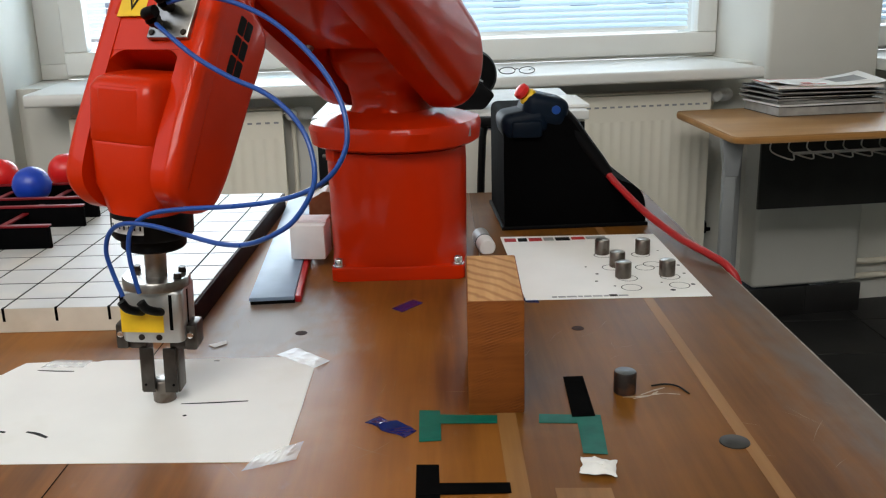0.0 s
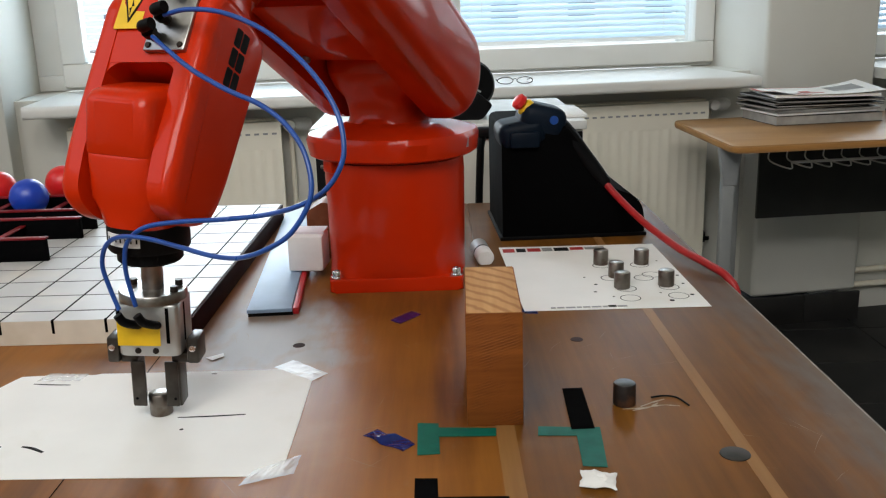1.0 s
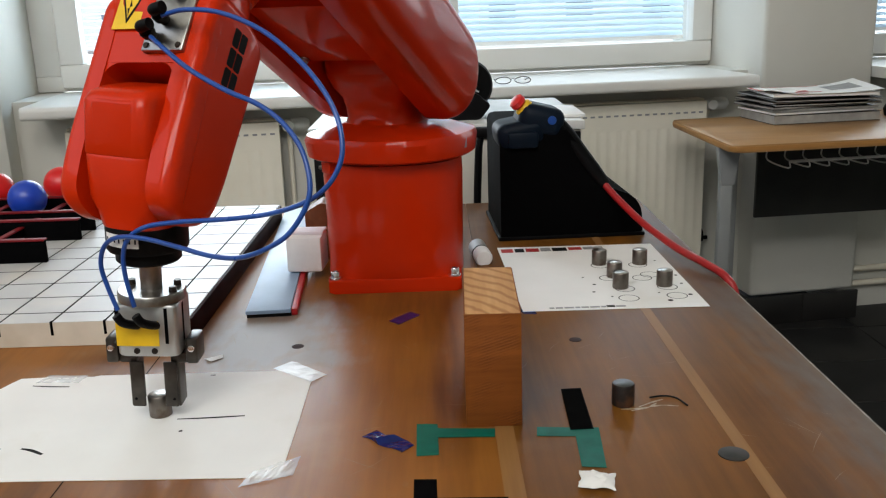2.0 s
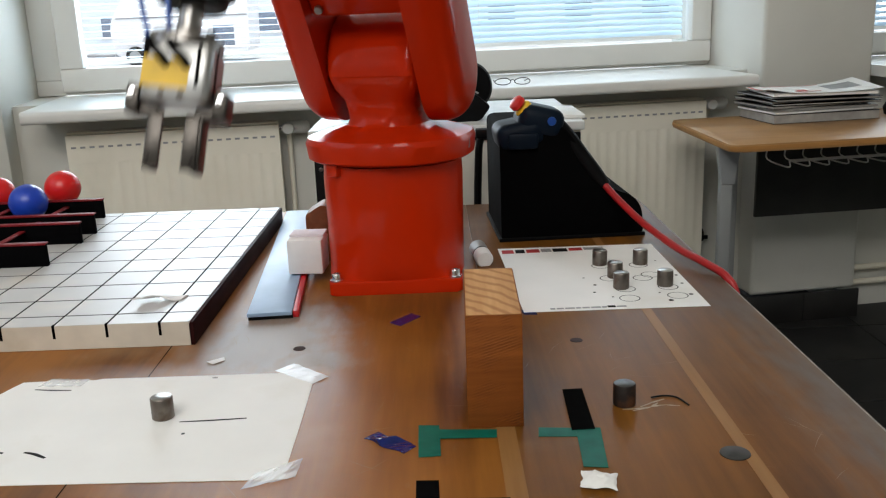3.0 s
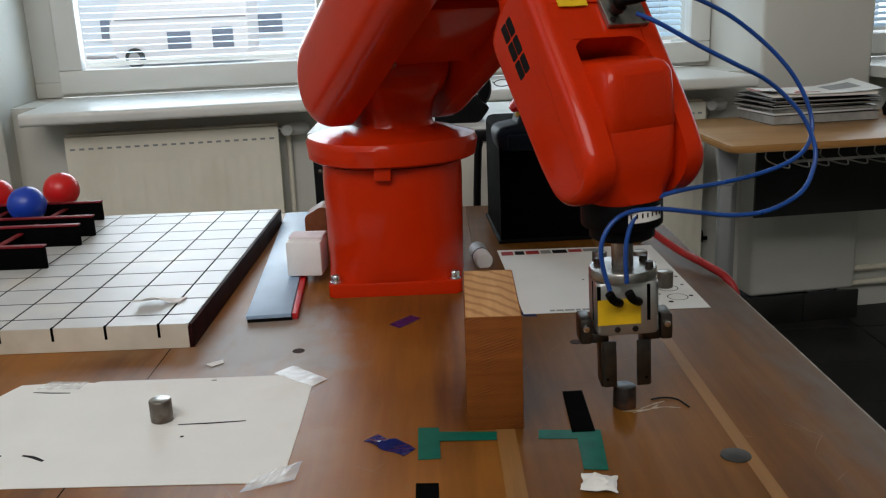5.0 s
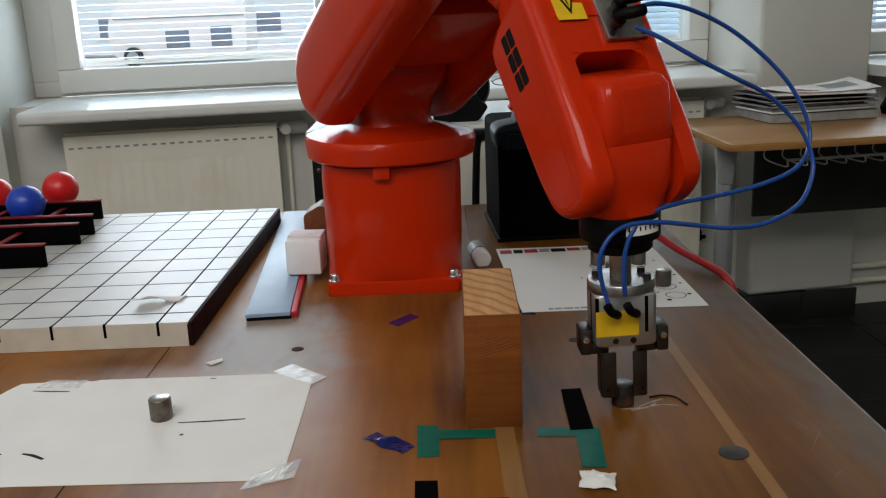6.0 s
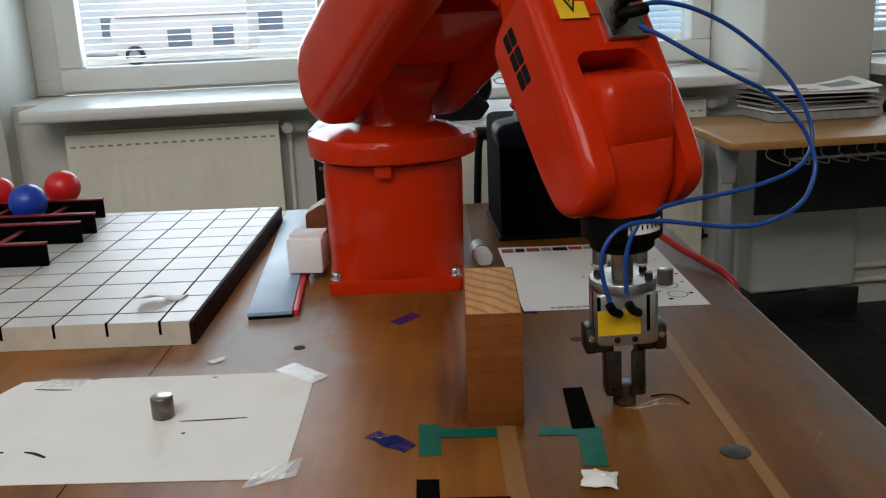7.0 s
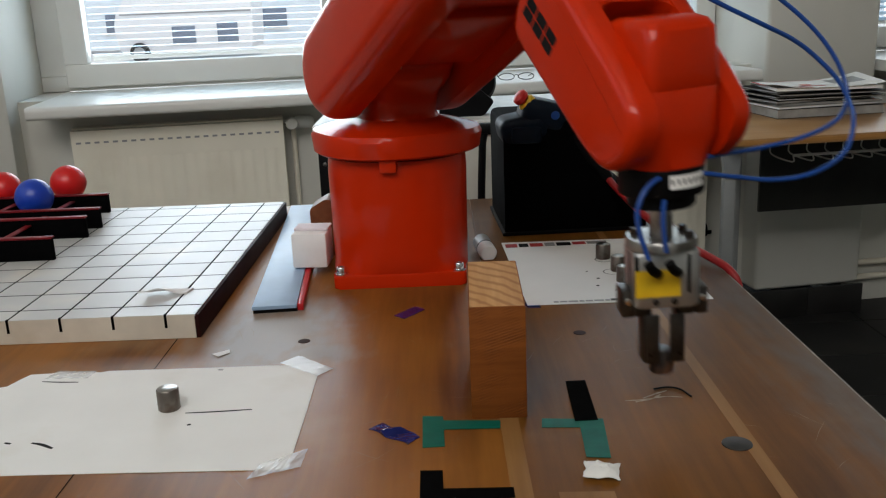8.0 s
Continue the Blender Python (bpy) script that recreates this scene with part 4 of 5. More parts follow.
    for v in bm.verts:
        p = Vector((v.co.x * 0.03, v.co.y * 0.026, 0))
        h = 0.004 + 0.006 * abs(noise.noise(Vector((p.x * 120, p.y * 120, 3))))
        e = max(abs(v.co.x), abs(v.co.y)) * 2
        v.co = (p.x + 0.004 * noise.noise(p * 90), p.y + 0.004 * noise.noise(p * 80 + Vector((5, 1, 2))), h * (1 - 0.6 * e ** 3))
    top = list(bm.faces)
    bmesh.ops.solidify(bm, geom=top, thickness=0.0006)
    tagged(part("crumpled_tissue", bm, WHITEPAPER, m=pose(0.181, -0.607, TABLE + 0.0008, 0, 0, -14)), "small crumpled white scrap of paper", "paper scrap")

    # bent black wire and dry glue smears by the cylinder
    tagged(part("bent_wire", tube([(0.258, -0.452, TABLE + 0.0012), (0.272, -0.449, TABLE + 0.0012), (0.283, -0.455, TABLE + 0.0012), (0.289, -0.472, TABLE + 0.0012)], 0.0009, 8), BLACKP), "short bent black wire lying on the table", "wire")
    for k, pts in enumerate((((0.226, -0.474), (0.245, -0.473), (0.265, -0.468), (0.281, -0.471)), ((0.244, -0.470), (0.258, -0.461), (0.27, -0.455)), ((0.235, -0.478), (0.252, -0.472), (0.262, -0.463)))):
        bm = bmesh.new()
        P = smooth_path([(x, y, TABLE + 0.0003 + 0.0001 * k) for x, y in pts], 6)
        L, R = [], []
        for i, a in enumerate(P):
            d = (P[min(i + 1, len(P) - 1)] - P[max(i - 1, 0)]).normalized()
            w = 0.0014 * (0.4 + abs(noise.noise(a * 150)))
            L.append(bm.verts.new(a + Vector((-d.y, d.x, 0)) * w))
            R.append(bm.verts.new(a - Vector((-d.y, d.x, 0)) * w))
        for i in range(len(P) - 1):
            bm.faces.new((L[i], L[i + 1], R[i + 1], R[i]))
        tagged(part("glue_smear", bm, SMEAR), "dry pale glue smear on the varnish", "smear", kind="stuff")
    # small roll beside the robot base
    c = thing("small_roll", "small grey and white plastic cylinder lying on its side", "roll", pose(0.118, 0.085, TABLE + 0.0135, 94, 0, 8))
    part("body", lathe([(0, 0), (0.0115, 0), (0.013, 0.001), (0.013, 0.03), (0.012, 0.031)], 28), GREYPAPER, c)
    part("band", lathe([(0.0126, 0.031), (0.0132, 0.031), (0.0132, 0.034), (0.0126, 0.034)], 28), BLACKP, c)
    part("cap", lathe([(0.012, 0.034), (0.013, 0.0345), (0.013, 0.055), (0.011, 0.058), (0, 0.058)], 28), STYRO, c)


tapes()


def pendant_box():
    t = thing("pendant_holder", "black equipment case with a hand-held pendant on top", "case", pose(0.161, 0.165, TABLE, 0, 0, 2.5))
    pts = rounded([(0, 0), (0.231, 0), (0.229, 0.045), (0.215, 0.066), (0.172, 0.082), (0.115, 0.165), (0.098, 0.186), (0.0, 0.186)], [0.004, 0.008, 0.02, 0.02, 0.02, 0.02, 0.012, 0.012])
    part("body", prism(pts, 0.2, 0.005, m=Matrix(((1, 0, 0, 0), (0, 0, 1, 0.1), (0, 1, 0, 0), (0, 0, 0, 1)))), BLACKM, t)
    part("base_lip", box(-0.004, 0.234, -0.003, 0.203, 0, 0.006, 0.001), BLACKP, t)
    bm = box(-0.004, 0.072, -0.006, 0.088, 0.150, 0.192, 0.015, 4, m=Matrix.Translation((0.034, 0, 0.17)) @ pose(0, 0, 0, 0, -10, 0) @ Matrix.Translation((-0.034, 0, -0.17)))
    box(0.030, 0.104, -0.004, 0.080, 0.166, 0.214, 0.017, 4, bm=bm, m=Matrix.Translation((0.067, 0, 0.19)) @ pose(0, 0, 0, 0, 14, 0) @ Matrix.Translation((-0.067, 0, -0.19)))
    h = part("head", bm, NAVYP, t, "dark blue-black plastic head")
    part("badge", lathe([(0, 0.001), (0.0065, 0.001), (0.007, 0)], 20, m=pose(0.082, -0.0045, 0.192, 90, 0, 0)), HOSE, h, "pale blue round mark")
    part("grip_shell", box(0.012, 0.06, -0.012, 0.0, 0.150, 0.176, 0.005), NAVYP, h, "ribbed front shell")
    B = pose(0.043, 0.018, 0.209, 14, -48, 0)
    part("yellow_collar", lathe([(0.014, -0.006), (0.0145, 0.006), (0.011, 0.010), (0, 0.010)], 24, m=B), YELLOW, h, "yellow button collar")
    part("stop_button", lathe([(0.007, 0.010), (0.010, 0.011), (0.0130, 0.015), (0.0125, 0.022), (0.008, 0.025), (0, 0.026)], 24, m=B), BALLRED, h, "red mushroom emergency button")
    part("grip", tube([(0.070, 0.036, 0.196), (0.088, 0.024, 0.184), (0.108, 0.016, 0.164), (0.128, 0.011, 0.138), (0.15, 0.006, 0.110), (0.168, 0.003, 0.086)], lambda u: 0.0185 - 0.0085 * u, 18), BLACKP, t, "tapered black grip sleeve")
    # red cable over the table's edge
    cpts = [(0.327, 0.172, 0.838), (0.342, 0.150, 0.820), (0.372, 0.092, 0.791), (0.405, 0.020, 0.770), (0.432, -0.040, 0.761), (0.449, -0.078, 0.752), (0.459, -0.092, 0.725), (0.461, -0.09, 0.64), (0.465, -0.05, 0.35), (0.5, 0.0, 0.02), (0.62, 0.2, 0.008), (0.55, 0.9, 0.008)]
    tagged(part("red_cable", tube(cpts, 0.0055, 12, 10), CABLERED), "thick red cable running from the pendant over the table edge", "cable")


pendant_box()


def back_cabinet():
    c = thing("control_cabinet", "beige metal robot control cabinet behind the table", "cabinet", pose(0, 0, 0))
    part("body", box(-0.215, 0.385, 0.76, 1.25, 0.03, 0.845, 0.004), CABINET, c)
    part("lid", box(-0.222, 0.392, 0.752, 1.26, 0.846, 0.866, 0.003), material("light_grey_lid", (0.62, 0.62, 0.6), 0.45), c, "light grey lid")
    part("side_rail", box(-0.212, -0.185, 0.750, 0.7595, 0.05, 0.842, 0.002), BLACKP, c, "black corner rail")
    part("side_rail", box(0.355, 0.382, 0.750, 0.7595, 0.05, 0.842, 0.002), BLACKP, c, "black corner rail")
    # black strip drawn as the shade below the lid
    part("shadow_gap", box(-0.18, 0.35, 0.752, 0.7595, 0.832, 0.842), BLACKM, c)
    for z in (0.2, 0.4, 0.6, 0.69, 0.78):
        part("screw", lathe([(0, 0.003), (0.004, 0.002), (0.005, 0)], 12, m=pose(-0.198, 0.75, z, 90, 0, 0)), STEEL, c)
    part("foot", box(-0.2, 0.37, 0.8, 1.2, 0, 0.03), BLACKP, c)

    # headphones-like black device on the cabinet
    d = thing("black_webcam", "black round-backed camera in a slanted holder on the cabinet", "camera", pose(0.112, 0.86, 0.866))
    out = rounded([(-0.05, 0.0), (0.052, 0.0), (0.076, 0.032), (0.046, 0.058), (-0.05, 0.10)], [0.004, 0.008, 0.006, 0.008, 0.01])
    part("stand", prism(out, 0.085, 0.004, m=Matrix(((1, 0, 0, 0), (0, 0, 1, 0.0), (0, 1, 0, 0), (0, 0, 0, 1)))), BLACKP, d, "slanted black holder")
    H = pose(0.026, 0.012, 0.074, 78, 0, 24)
    hd = part("camera_head", lathe([(0, -0.026), (0.046, -0.026), (0.054, -0.018), (0.055, 0.020), (0.047, 0.028), (0, 0.03)], 36, m=H), BLACKP, d)
    part("ring", lathe([(0.0552, -0.002), (0.0560, -0.001), (0.0560, 0.003), (0.0552, 0.004)], 36, m=H), PRINTGREY, hd, "thin grey ring")
    part("edge_strip", box(-0.04, 0.055, -0.046, -0.043, 0.0, 0.004, m=pose(0.0, 0, 0.088, 0, 29, 0)), PRINTGREY, d, "pale edge strip")

    g = thing("safety_glasses", "thin wire-framed clear glasses lying on the window sill", "glasses", WALL @ pose(-0.87, -0.06, 0.8806, 0, 0, -8))
    for x in (-0.03, 0.03):
        pts = [(x + 0.024 * math.cos(a), 0.0 + 0.004 * math.sin(a * 2), 0.0115 + 0.010 * math.sin(a)) for a in [6.2832 * k / 14 for k in range(15)]]
        part("rim", tube(pts, 0.0014, 6, 3), DARKSTEEL, g)
    part("bridge", tube([(-0.007, 0, 0.014), (0, 0, 0.017), (0.007, 0, 0.014)], 0.0012, 6, 4), DARKSTEEL, g)
    for x in (-0.054, 0.054):
        part("temple", tube([(x, 0, 0.013), (x, 0.06, 0.012), (x * 0.9, 0.11, 0.003)], 0.0013, 6, 4), DARKSTEEL, g)
    tagged(part("paper_stack", box(0.27, 0.40, 0.80, 1.0, 0.867, 0.874, 0.001), WHITEPAPER), "thin pile of white papers on the cabinet", "papers")

    # black tripod legs leaning between robot and case
    s = thing("folded_stand", "folded black tripod stand behind the robot", "tripod", pose(0.155, 0.62, 0))
    for x0, x1 in ((0.0, -0.02), (0.03, 0.035), (0.055, 0.085)):
        part("leg", tube([(x0, 0, 0.865), (x0 + (x1 - x0) * 0.5, 0, 0.75), (x1 * 1.6, 0.0, 0.01)], 0.008, 8, 3), BLACKP, s)
    part("hub", box(-0.012, 0.07, -0.012, 0.012, 0.855, 0.875, 0.003), BLACKP, s)


back_cabinet()


def school_desk():
    d = thing("school_desk", "school desk with a beech top and grey steel legs", "desk")
    top = 0.76
    pts = [(0.797, 0.984), (1.9, 1.113), (1.85, 1.66), (0.782, 1.525)]
    out = rounded(pts, [0.035, 0.02, 0.02, 0.03], 6)
    part("desktop", prism(out, 0.019, 0.003, m=Matrix.Translation((0, 0, top - 0.0095))), DESKWOOD, d)
    part("edge_band", prism(rounded([(x + (0.0015 if x > 1 else -0.0012), y + (0.001 if y > 1.5 else -0.0012)) for x, y in pts], [0.036, 0.02, 0.02, 0.03], 6), 0.011, 0.002, m=Matrix.Translation((0, 0, top - 0.0095))), wood("edge_wood", (0.3, 0.14, 0.04), (0.45, 0.22, 0.07), "x"), d)
    G = material("grey_steel_tube", (0.30, 0.31, 0.31), 0.4, 0.2, vary=0.05)
    for x, y in ((0.822, 1.10), (0.955, 1.46), (1.80, 1.17), (1.78, 1.58)):
        leg = part("leg", box(x - 0.018, x + 0.018, y - 0.012, y + 0.012, 0.0, top - 0.02, 0.006, 3), G, d)
        part("foot_cap", box(x - 0.021, x + 0.021, y - 0.015, y + 0.015, 0, 0.03, 0.004), BLACKP, leg)
    for z in (0.115, 0.705):
        part("side_rail", tube([(0.826, 1.112, z), (0.889, 1.28, z), (0.951, 1.448, z)], 0.012, 12, 2), G, d)
    part("corner_bracket", prism([(-0.030, 0.0), (0.030, 0.0), (0.018, -0.10), (-0.016, -0.10)], 0.026, 0.002, m=Matrix(((1, 0, 0, 0.824), (0, 0, 1, 1.098), (0, 1, 0, top - 0.0195), (0, 0, 0, 1)))), G, d, "flared steel bracket")
    part("front_rail", tube([(0.96, 1.455, 0.70), (1.37, 1.515, 0.70), (1.78, 1.575, 0.70)], 0.012, 10, 2), BLACKP, d)
    # dark sheet added in place of the desktop's shade on the pier
    part("modesty_panel", box(0.0, 0.74, 0.0, 0.012, 0.46, top - 0.02, 0.002, m=pose(1.03, 1.452, 0, 0, 0, 6.7)), material("painted_shade", (0.02, 0.02, 0.017), 0.6, vary=0.25, scale=9), d, "added dark panel standing in for the shade below the desktop")
    b = part("wire_basket", tube([(1.0, 1.13, 0.69), (1.35, 1.175, 0.69), (1.75, 1.22, 0.69)], 0.004, 8, 4), FRAMEW, d)
    for k in range(14):
        x = 1.0 + 0.055 * k
        y = 1.13 + 0.12 * (x - 1.0)
        part("wire", tube([(x, y, 0.69), (x, y + 0.005, 0.672), (x, y + 0.16, 0.668), (x, y + 0.165, 0.70)], 0.0022, 6, 4), FRAMEW, b)
    return d


school_desk()


def magazines():
    x0, y0, z = 1.03, 1.34, 0.7605
    rnd = random.Random(4)
    spec = [(0.026, GREYPAPER, 0, 0.33), (0.007, WHITEPAPER, 2, 0.32), (0.006, GREYPAPER, -1, 0.325), (0.008, GREYPAPER, 3, 0.31), (0.005, WHITEPAPER, -2, 0.32), (0.007, GREYPAPER, 2, 0.315), (0.006, GREYPAPER, -3, 0.31), (0.007, PRINTGREY, 1, 0.31), (0.008, WHITEPAPER, -6, 0.30)]
    for k, (h, mt, a, w) in enumerate(spec):
        t = thing("magazine", ("thick grey binder below a stack of magazines" if k == 0 else "used magazine lying in an untidy stack"), "magazine", pose(x0 + 0.006 * rnd.uniform(-1, 1), y0 + 0.012 * rnd.uniform(-1, 1), z, 0, 0, 8 + 1.6 * a), group="stack of magazines")
        part("paper_block", box(0.002, w - 0.002, 0.002, 0.21, 0.001, h - 0.001), mt, t)
        bm = box(0, w, 0, 0.212, 0, 0.001)
        box(0, w, 0, 0.212, h - 0.001, h, bm=bm)
        part("cover", bm, WHITEPAPER if k == 8 else rnd.choice((GREYPAPER, PRINTGREY, INK, INK)), t)
        if k == 8:
            def bend(x, y):
                return h + 0.0006 + 0.020 * max(0.0, (x - 0.16) / 0.14) ** 2 * (0.4 + 2.4 * y) + 0.010 * max(0.0, (0.06 - x) / 0.06) * max(0.0, (0.1 - y) / 0.1)

            def leaf(x0, x1, y0, y1, dz, nx=14, ny=8):
                bm = bmesh.new()
                g = [[bm.verts.new((x0 + (x1 - x0) * i / nx, y0 + (y1 - y0) * j / ny, bend(x0 + (x1 - x0) * i / nx, y0 + (y1 - y0) * j / ny) + dz)) for i in range(nx + 1)] for j in range(ny + 1)]
                for j in range(ny):
                    for i in range(nx):
                        bm.faces.new((g[j][i], g[j][i + 1], g[j + 1][i + 1], g[j + 1][i]))
                return bm

            part("top_leaf", leaf(-0.012, w + 0.01, -0.006, 0.215, 0.0), WHITEPAPER, t, "curled white front page")
            for u0, u1, v0, v1 in ((-0.010, 0.0, -0.004, 0.21), (0.0, 0.10, -0.004, 0.004), (0.075, 0.15, 0.03, 0.046), (0.09, 0.12, 0.055, 0.085), (0.03, 0.2, 0.198, 0.206)):
                part("print_bar", leaf(u0, u1, v0, v1, 0.0006, 8, 3), PRINTRED, t, smooth=False)
            part("print_photo", leaf(0.19, 0.28, 0.07, 0.17, 0.0006, 8, 5), PRINTGREY, t, smooth=False)
        z += h + 0.0006
    s = thing("desk_lamp_base", "dark round lump of gear on the desk", "gadget", pose(1.46, 1.46, 0.76))
    part("body", lathe([(0, 0), (0.05, 0), (0.055, 0.02), (0.04, 0.05), (0.015, 0.062), (0, 0.064)], 24), BLACKP, s)
    m = thing("monitor", "dark flat monitor on the desk", "monitor", pose(1.62, 1.50, 0.76, 0, 0, 10))
    part("screen", box(0, 0.25, 0, 0.02, 0.03, 0.17, 0.004), BLACKP, m)
    part("stand", box(0.08, 0.17, -0.05, 0.06, 0, 0.012, 0.003), BLACKP, m)
    part("neck", box(0.11, 0.14, 0.005, 0.018, 0.012, 0.05, 0.002), BLACKP, m)


magazines()


# ---------------------------------------------------------------- outside
def outside():
    tagged(part("ground", box(-40, 40, 2.9, 60, -0.35, -0.15), material("yard_asphalt", (0.55, 0.56, 0.56), 0.9)), "pale sunlit yard outside the windows", "ground", kind="structure")
    # emissive panel in place of the bright sky and distance
    tagged(part("backdrop", box(-60, 60, 48, 48.1, -1, 40), glowing("glowing_backdrop", (0.8, 0.93, 1.0), 4.5)), "glowing panel standing in for the bright daylight outside", "backdrop", kind="structure")
    v = thing("caravan", "white caravan with dark windows parked outside", "caravan", pose(-7.0, 24.0, -0.15, 0, 0, 2))
    W = material("white_van_paint", (0.86, 0.87, 0.88), 0.4, vary=0.03)
    DW = material("van_window", (0.16, 0.2, 0.27), 0.2)
    side = rounded([(-1.5, 0.28), (2.1, 0.28), (2.15, 2.2), (-0.9, 2.25), (-1.6, 1.1)], [0.12, 0.15, 0.3, 0.4, 0.3])
    part("body", prism(side, 2.0, 0.05, m=Matrix(((1, 0, 0, 0), (0, 0, 1, 1.0), (0, 1, 0, 0), (0, 0, 0, 1)))), W, v)
    for x0, x1, z0, z1 in ((-0.05, 0.58, 0.47, 0.92), (1.16, 1.72, 0.47, 1.0)):
        w = part("side_window", box(x0, x1, -0.03, 0.02, z0, z1, 0.015), DW, v)
        part("window_trim", box(x0 - 0.04, x1 + 0.04, -0.02, 0.005, z0 - 0.05, z0 - 0.005, 0.005), FRAMEW, w)
    part("stripe", box(-1.4, 2.1, -0.012, 0.004, 1.25, 1.29), PRINTGREY, v, smooth=False)
    w = part("wheel", lathe([(0, -0.1), (0.22, -0.1), (0.26, -0.06), (0.26, 0.06), (0.22, 0.1), (0, 0.1)], 28, m=pose(-0.95, -0.02, 0.27, 90, 0, 0)), BLACKM, v)
    part("rim", lathe([(0, 0.0), (0.15, 0.0), (0.15, 0.03), (0, 0.03)], 20, m=pose(-0.95, -0.125, 0.27, 90, 0, 0)), ALU, w)
    part("tow_bar", tube([(-1.5, 0.5, 0.3), (-1.9, 0.6, 0.28), (-2.5, 0.8, 0.3)], 0.05, 8, 4), PRINTGREY, v)
    h = thing("house", "pale rendered house across the yard", "house", pose(-9, 34, -0.15))
    part("wall", box(-14, 26, 0, 6, 0, 9), material("pale_render", (0.72, 0.8, 0.86), 0.8, vary=0.06, scale=1.2), h)
    part("roof", prism([(-15, 9), (27, 9), (25, 13), (-13, 13)], 7, m=Matrix(((1, 0, 0, 0), (0, 0, 1, 3), (0, 1, 0, 0), (0, 0, 0, 1)))), material("grey_roof", (0.3, 0.28, 0.27), 0.8), h)
    for k in range(12):
        x = -12 + 2.9 * k
        for z in (0.6, 3.6):
            w = part("window", box(x, x + 1.0, -0.05, 0.05, z, z + 0.7, 0.01), DW, h)
            part("frame", box(x - 0.08, x + 1.08, -0.04, -0.002, z - 0.08, z, 0.005), FRAMEW, w)
    c = thing("parked_car", "grey car parked in the yard", "car", pose(-1.2, 26, -0.15))
    part("body", prism(rounded([(-2, 0.25), (2, 0.25), (2.05, 0.75), (1.3, 0.85), (0.7, 1.35), (-0.9, 1.35), (-1.5, 0.85), (-2.05, 0.75)], 0.15), 1.6, 0.05, m=Matrix(((1, 0, 0, 0), (0, 0, 1, 0.8), (0, 1, 0, 0), (0, 0, 0, 1)))), material("pale_car_paint", (0.6, 0.64, 0.68), 0.3), c)
    part("side_glass", prism(rounded([(-1.3, 0.88), (1.1, 0.88), (0.6, 1.26), (-0.85, 1.26)], 0.05), 0.02, m=Matrix(((1, 0, 0, 0), (0, 0, 1, -0.005), (0, 1, 0, 0), (0, 0, 0, 1)))), DW, c)
    for x in (-1.25, 1.25):
        part("wheel", lathe([(0, -0.1), (0.28, -0.1), (0.3, -0.06), (0.3, 0.06), (0.28, 0.1), (0, 0.1)], 24, m=pose(x, 0.05, 0.3, 90, 0, 0)), BLACKM, c)


outside()


# ---------------------------------------------------------------- the robot
L1, FORE, RISE, SHOULDER = 0.32, 0.302, 0.07, 0.29
TCP = 0.237                                   # from the wrist's centre to the foot of a gripped cylinder


def chain(a1, a2, p, q, g, s):
    """Poses of turret, lower arm, forearm, wrist and gripper over the base, from angles in degrees."""
    yaw = pose(0, 0, 0, 0, 0, a1 - 90)
    upper = yaw @ pose(0, 0, SHOULDER, 0, a2, 0)
    elbow = upper @ Vector((0, 0, L1))
    fore = Matrix.Translation(elbow) @ yaw @ pose(0, 0, 0, 0, p, 0) @ pose(FORE, 0, RISE)
    wrist = Matrix.Translation(fore.translation) @ yaw @ pose(0, 0, 0, 0, q, 0) @ pose(0, 0, 0, 0, 0, s)
    return yaw, upper, fore, wrist, wrist @ pose(0, 0, 0, g, 0, 0)


def reach(x, y, z, tilt=0.0, s=0.0, turn=0.0):
    """Joint angles that put the tool's point at (x, y, z) above the base, the tool pointing down but for tilt and side lean s."""
    a1, q = math.degrees(math.atan2(x, -y)), 90 + tilt
    for _ in range(8):
        way = (pose(0, 0, 0, 0, 0, a1 - 90) @ pose(0, 0, 0, 0, q, 0) @ pose(0, 0, 0, 0, 0, s)).to_3x3() @ Vector((1, 0, 0))
        w = Vector((x, y, z)) - TCP * way
        a1 = math.degrees(math.atan2(w.x, -w.y))
    r, h = math.hypot(w.x, w.y), w.z - SHOULDER
    L2, d = math.hypot(FORE, RISE), math.hypot(r, h)
    up = math.degrees(math.atan2(h, r) + math.acos((L1 * L1 + d * d - L2 * L2) / (2 * L1 * d)))
    ex, ez = L1 * math.cos(radians(up)), L1 * math.sin(radians(up))
    p = -math.degrees(math.atan2(h - ez, r - ex)) + math.degrees(math.atan2(RISE, FORE))
    return (a1, 90 - up, p, q, a1 + turn, s)


